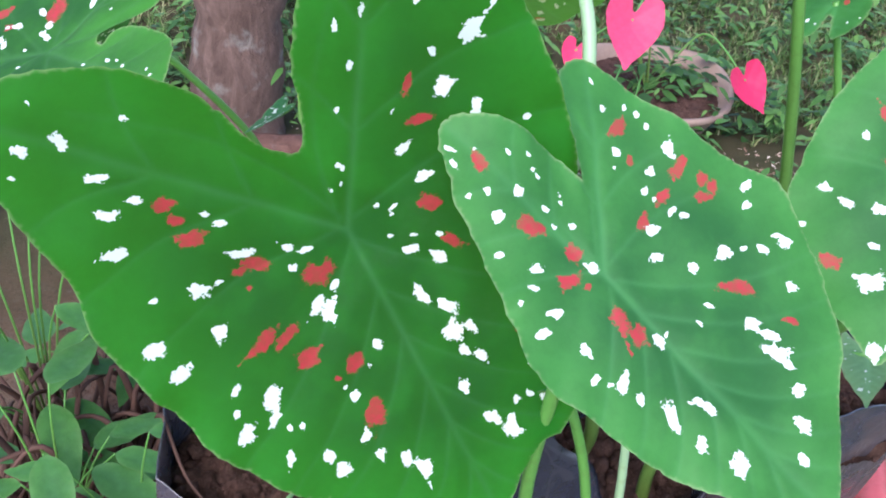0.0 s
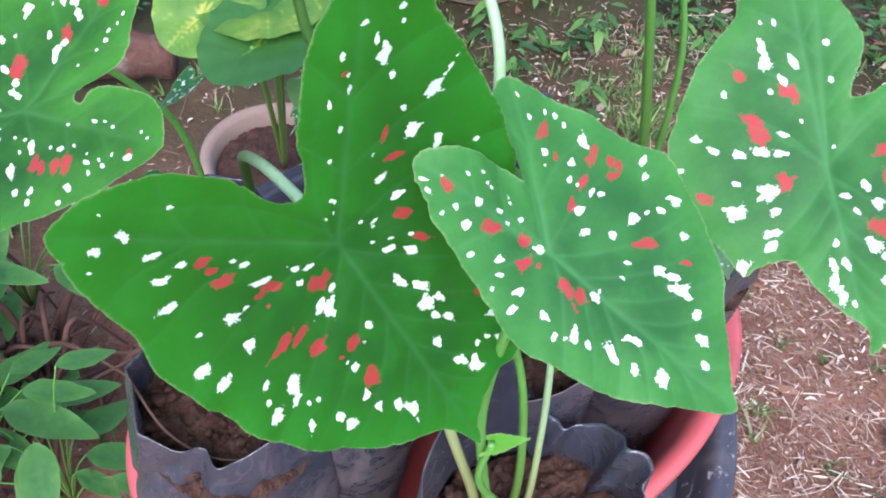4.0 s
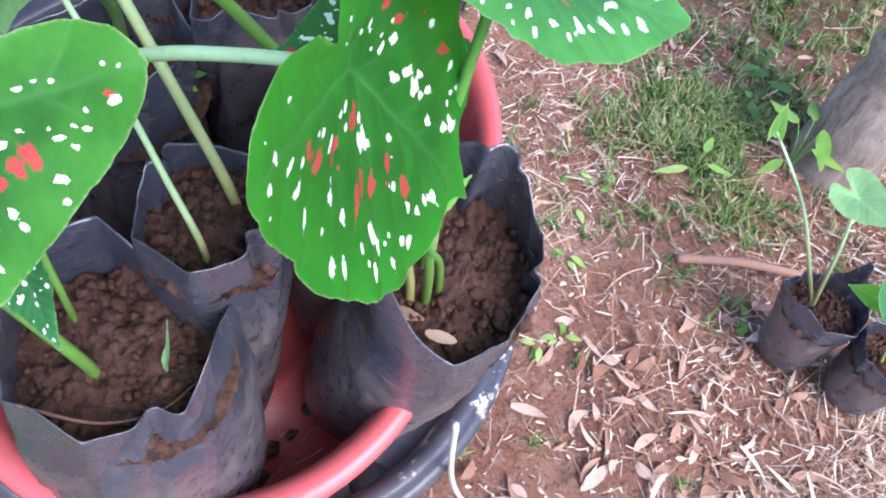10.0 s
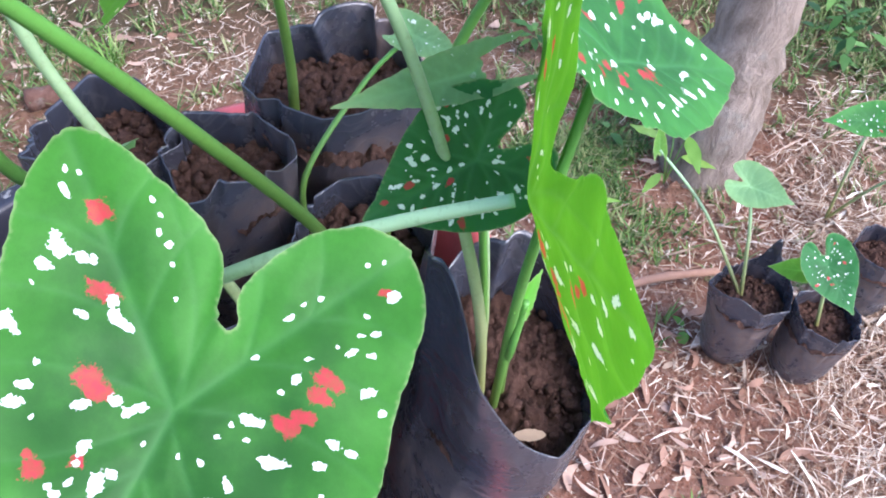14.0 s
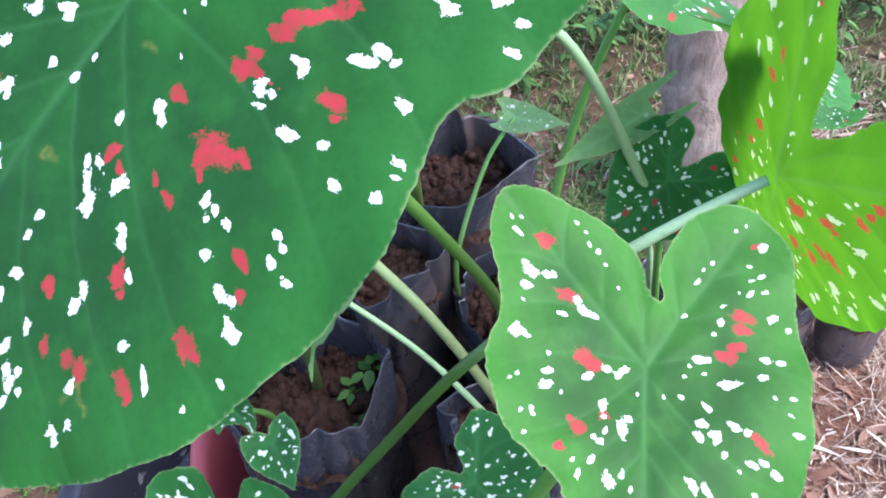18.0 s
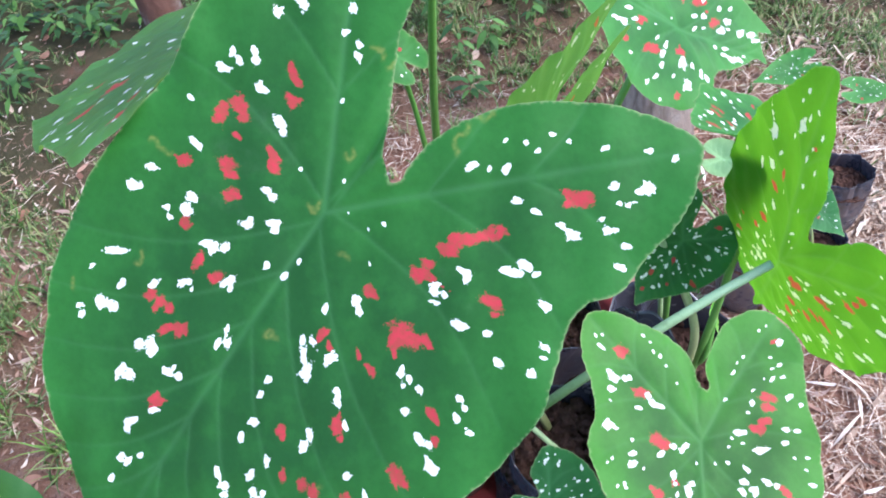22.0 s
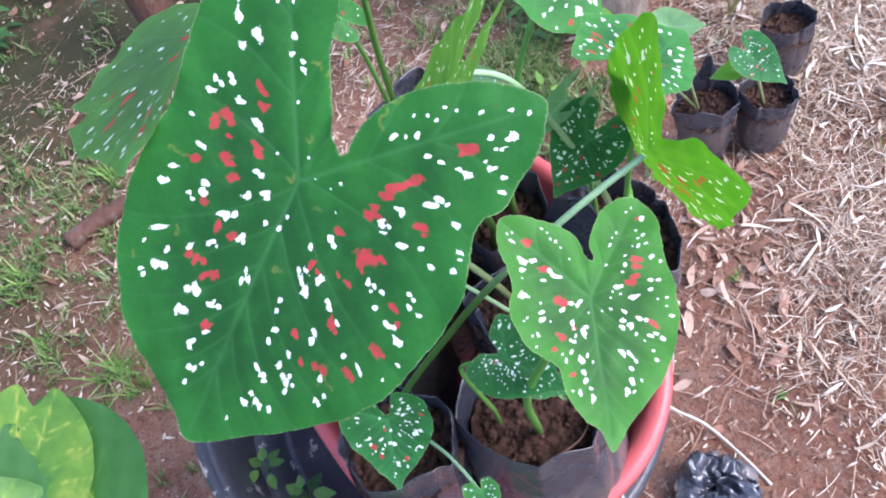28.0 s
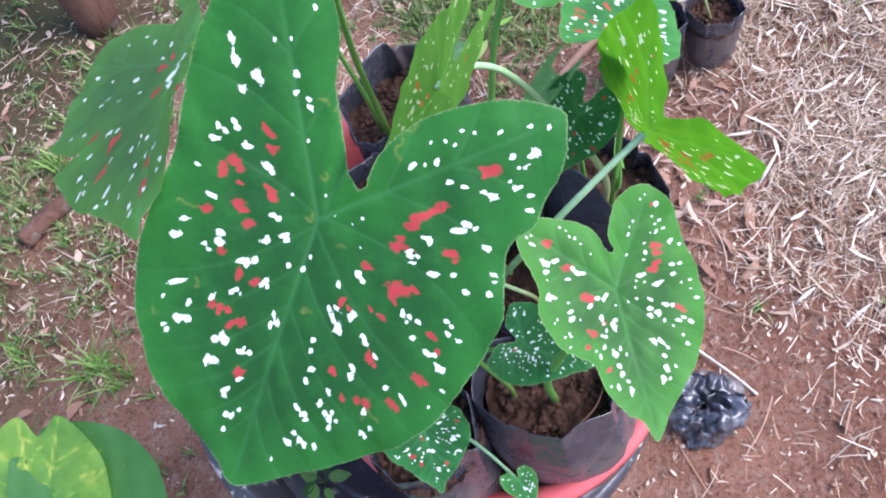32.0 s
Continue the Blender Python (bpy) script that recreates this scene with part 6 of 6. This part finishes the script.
yellow_blade, green_blade = yellowing("yellowing leaf blade", 0.04), yellowing("broad green blade", -0.2)
s = thing("potted_herb", (0.095, 1.19, 0.27), "broad-leaved potted plant with yellowing leaves beside the stand", "plant")
for k, (at, way, nrm, size) in enumerate([((0.05, 0.99, 0.68), (-0.75, 0.25, -0.25), (-0.3, -0.1, 0.95), 80), ((0.045, 0.925, 0.67), (-0.55, -0.35, -0.3), (-0.25, -0.1, 0.95), 78), ((0.0, 0.985, 0.665), (-0.5, -0.3, -0.5), (-0.3, -0.45, 0.8), 66), ((0.07, 1.05, 0.66), (-0.3, 0.6, -0.4), (-0.3, 0.1, 0.95), 62)]):
    round_leaf(s, at, way, nrm, size, green_blade if k == 1 else yellow_blade, 90 + k)
    part("stalk", tube("stalk", [(0.095, 1.19, 0.27), (at[0] * 0.5 + 0.05, at[1] * 0.5 + 0.57, 0.58), at], 0.004, 0.0022), stalk_green, s)
s = thing("clay_pot", (0.095, 1.19, 0.0), "pale-rimmed plant pot of dark soil on the ground", "pot")
part("pot", lathe("pot", [(0.07, 0.0), (0.1, 0.26), (0.112, 0.275), (0.116, 0.295), (0.108, 0.3), (0.1, 0.29), (0.096, 0.26)], (0.095, 1.19), 64), wicker_mat, s)
part("soil", soil_mound("soil", (0.095, 1.19), 0.098, 0.27, 92), pot_soil, s)

s = thing("pink_caladium", (0.66, 2.13, 0.08), "caladium with bright pink-red leaves in a low pot", "plant")
for k, (end, size, turn) in enumerate([((0.545, 2.0, 0.31), 120, -0.15), ((0.45, 2.06, 0.2), 60, -0.3), ((0.53, 2.0, 0.12), 80, -0.25), ((0.6, 2.02, 0.07), 60, 0.35), ((0.83, 2.0, 0.19), 88, 0.45)]):
    part("stalk", tube("stalk", [(0.66, 2.13, 0.07), (0.345 + end[0] / 2, 2.15, 0.09 + end[2] * 0.7), end], 0.003, 0.002, 8), stalk_green, s)
    o = arrow_outline(size * 0.95, size * 1.05, 0.45, 0.15)
    blade("leaf", (end, (turn, -0.4, -0.8), (0.1 + turn * 0.3, -0.75, 0.6)), (0, 0, 0, 0, 0.3, 0, 0.35), o, [], [], pink_mat, s, 4.0, "bright pink leaf", 1.0, seed=k)
s = thing("clay_pot", (0.66, 2.13, 0.0), "low pale-rimmed brown pot among the weeds", "pot")
part("pot", lathe("pot", [(0.15, 0.0), (0.185, 0.08), (0.198, 0.09), (0.204, 0.1), (0.2, 0.108), (0.19, 0.106), (0.172, 0.075)], (0.66, 2.13), 64, lambda a, r, z: (r * 0.03 * np.sin(2 * a), 0.008 * np.sin(3 * a) * z / 0.1)), wicker_mat, s)
part("soil", soil_mound("soil", (0.66, 2.13), 0.175, 0.075, 93), pot_soil, s)


# ---- small plants and debris ----
def herb(base, n, size, height, label, mat, seed, spread=0.05, slim=1.0):
    rng = np.random.default_rng(seed)
    s = thing("weed_plant", base, label, "weed", "weeds round the stand")
    b = np.array(base)
    for k in range(n):
        a = k * 2.4 + rng.uniform(-0.3, 0.3)
        h = height * (0.25 + 0.75 * rng.uniform())
        out = np.array([math.cos(a), math.sin(a), 0])
        at = b + out * spread * rng.uniform(0.3, 1) + (0, 0, h)
        part("stalk", tube("stalk", [b, b * 0.5 + at * 0.5 + (0, 0, h * 0.2), at], size * 0.00002, size * 0.00001, 6, 4), stalk_green, s)
        o = [(1, 0), (0.8, 0.14), (0.5, 0.27), (0.2, 0.25), (0, 0), (0.2, -0.25), (0.5, -0.27), (0.8, -0.14)]
        sz = size * rng.uniform(0.7, 1.15)
        blade("leaf", (at, out + (0, 0, rng.uniform(-0.6, 0.1)), (0, 0, 1) + out * 0.3), (0, 0, 0, 0, 0, 0, 0.1), [(x * sz, y * sz * slim) for x, y in o], [], [], mat, s, max(0.8, sz / 16), "", 1.5 / (sz / 30), seed=k)


glossy = leaf_material("glossy weed leaf", (0.022, 0.092, 0.02), (0.045, 0.15, 0.024), (0.1, 0.36, 0.04), share=0.08, spec=0.35, edge=0.06)
herb((-0.33, 0.9, 0.0), 20, 100, 0.3, "glossy oval-leaved weed growing beside the stand", glossy, 101, 0.11, 0.72)
herb((-0.4, 1.06, 0.0), 18, 105, 0.42, "tall oval-leaved weed in the dry roots", glossy, 102, 0.12, 0.72)
herb((-0.23, 0.86, 0.0), 14, 90, 0.3, "low oval-leaved weed on the soil", glossy, 103, 0.09, 0.72)
herb((-0.3, 1.2, 0.0), 16, 90, 0.3, "oval-leaved weed growing behind the roots", glossy, 113, 0.14, 0.72)
herb((0.06, 0.775, 0.51), 7, 22, 0.035, "tiny weed sprouting in the black tray", weed_mat, 104, 0.012)
herb((0.1, 0.815, 0.512), 6, 20, 0.025, "tiny weed sprouting in the black tray", weed_mat, 105, 0.012)
herb((0.125, 0.616, 0.738), 5, 11, 0.012, "tiny four-leaved seedling in a bag", weed_mat, 106, 0.003)
herb((0.1, 0.607, 0.738), 4, 8, 0.008, "tiny four-leaved seedling in a bag", weed_mat, 107, 0.003)
herb((0.135, 0.604, 0.738), 6, 12, 0.02, "tiny green seedling in a bag", weed_mat, 108, 0.006)
herb((0.72, 2.2, 0.08), 12, 60, 0.07, "green leaves sprouting in the low pot", weed_mat, 111, 0.12)
herb((0.64, 2.12, 0.08), 9, 50, 0.05, "green leaves sprouting in the low pot", weed_mat, 112, 0.09)
herb((0.97, 0.36, 0.0), 3, 62, 0.05, "bright green lance-leaved weed in the grass", bright_weed, 109, 0.02, 0.5)
herb((1.08, 0.23, 0.0), 5, 70, 0.16, "green weed at the foot of the tree", bright_weed, 110, 0.04, 0.6)


def fallen(at, way, size, width, mat, label):
    o = [(1, 0), (0.8, 0.12), (0.45, 0.2), (0.1, 0.12), (0, 0), (0.1, -0.12), (0.45, -0.2), (0.8, -0.12)]
    e = thing("fallen_leaf", at, label, "leaf", "fallen leaves")
    blade("blade", (at, way, (0.1, -0.15, 1)), (0, 0, 0, 0, 3, 0, 0.12), [(x * size, y * size * width) for x, y in o], [], [], mat, e, 1.2, "", 4.0, seed=int(size))


fallen((0.105, 0.437, 0.716), (0.3, -0.75, 0.1), 21, 0.9, withered, "dry brown leaf lying on a bag's soil")
fallen((0.098, 0.41, 0.73), (0.3, -0.6, 0.2), 18, 1.0, withered, "small curled red-brown leaf on a bag's rim")
fallen((0.25, 0.78, 0.512), (0.5, 0.4, 0.0), 22, 1.2, litter_mat, "brown fallen leaf lying in the black tray")


def roots(at, n, seed, label):
    rng = np.random.default_rng(seed)
    s = thing("dry_roots", at, label, "roots")
    for k in range(n):
        a = rng.uniform(0, 6.3)
        d = np.array([math.cos(a), math.sin(a), 0]) * rng.uniform(0.06, 0.26)
        b = np.array(at) + rng.normal(0, 0.07, 3) * (1, 1, 0)
        part("root", tube("root", [b, b + d * 0.4 + (0, 0, rng.uniform(0.02, 0.2)), b + d + (0, 0, rng.uniform(0.0, 0.16))], 0.006, 0.0014, 6, 8, 0.05, k), root_mat, s)


roots((-0.33, 1.0, 0.0), 90, 111, "tangle of dry brown roots and twigs on the soil")
part_root = thing("soil_root", (-0.02, 0.485, 0.74), "thin red-brown root across the bag's rim", "root")
part("root", tube("root", [(-0.05, 0.525, 0.758), (-0.034, 0.5, 0.742), (-0.012, 0.486, 0.732), (0.012, 0.484, 0.726)], 0.0009, 0.0006, 7), root_mat, part_root)
shoot = thing("grass_shoot", (0.006, 0.502, 0.722), "white and green grass shoot rising from the soil", "shoot")
small_leaf(shoot, (0.006, 0.502, 0.722), (0.35, 0.25, 0.9), (-0.6, 0.1, 0.5), 30, 5, pale_green, 112, 0, 0, lobe=0.05, notch=0.03, spacing=0.8)


# ---- stones and fine roots left in the planter ----
def pebble(x, y, size, seed):
    rng = np.random.default_rng(seed)
    v, f = [], []
    for i in range(7):
        for k in range(12):
            a, b = i / 6 * math.pi, k / 12 * 2 * math.pi
            q = 1 + 0.16 * rng.normal()
            v.append((x + size * q * math.sin(a) * math.cos(b), y + size * 0.7 * q * math.sin(a) * math.sin(b), BASE + 0.008 + size * 0.35 * (1 + math.cos(a))))
            f += [(i * 12 + k, i * 12 + (k + 1) % 12, (i + 1) * 12 + (k + 1) % 12, (i + 1) * 12 + k)] if i < 6 else []
    lone("pebble", mesh_of("pebble", v, f, smooth=True), garden_soil, "small grey-brown stone in the red planter", "stone", "stones in the planter")


for k, (x, y, size) in enumerate([(0.061, 0.49, 0.007), (0.078, 0.486, 0.005), (0.042, 0.482, 0.006), (0.03, 0.466, 0.004)]):
    pebble(x, y, size, 120 + k)
fibres = thing("fine_roots", (0.06, 0.48, BASE + 0.008), "thin whitish root fibres on the planter's floor", "roots")
rng = np.random.default_rng(130)
for k in range(9):
    b = np.array([0.055, 0.482, BASE + 0.0075]) + rng.normal(0, 0.018, 3) * (1, 0.6, 0)
    d = rng.normal(0, 0.014, 3) * (1, 1, 0)
    part("root", tube("root", [b, b + d * 0.5 + rng.normal(0, 0.004, 3) * (1, 1, 0), b + d + (0, 0, 0.002)], 0.0006, 0.0003, 5, 6, 0.05, k), white_root, fibres)
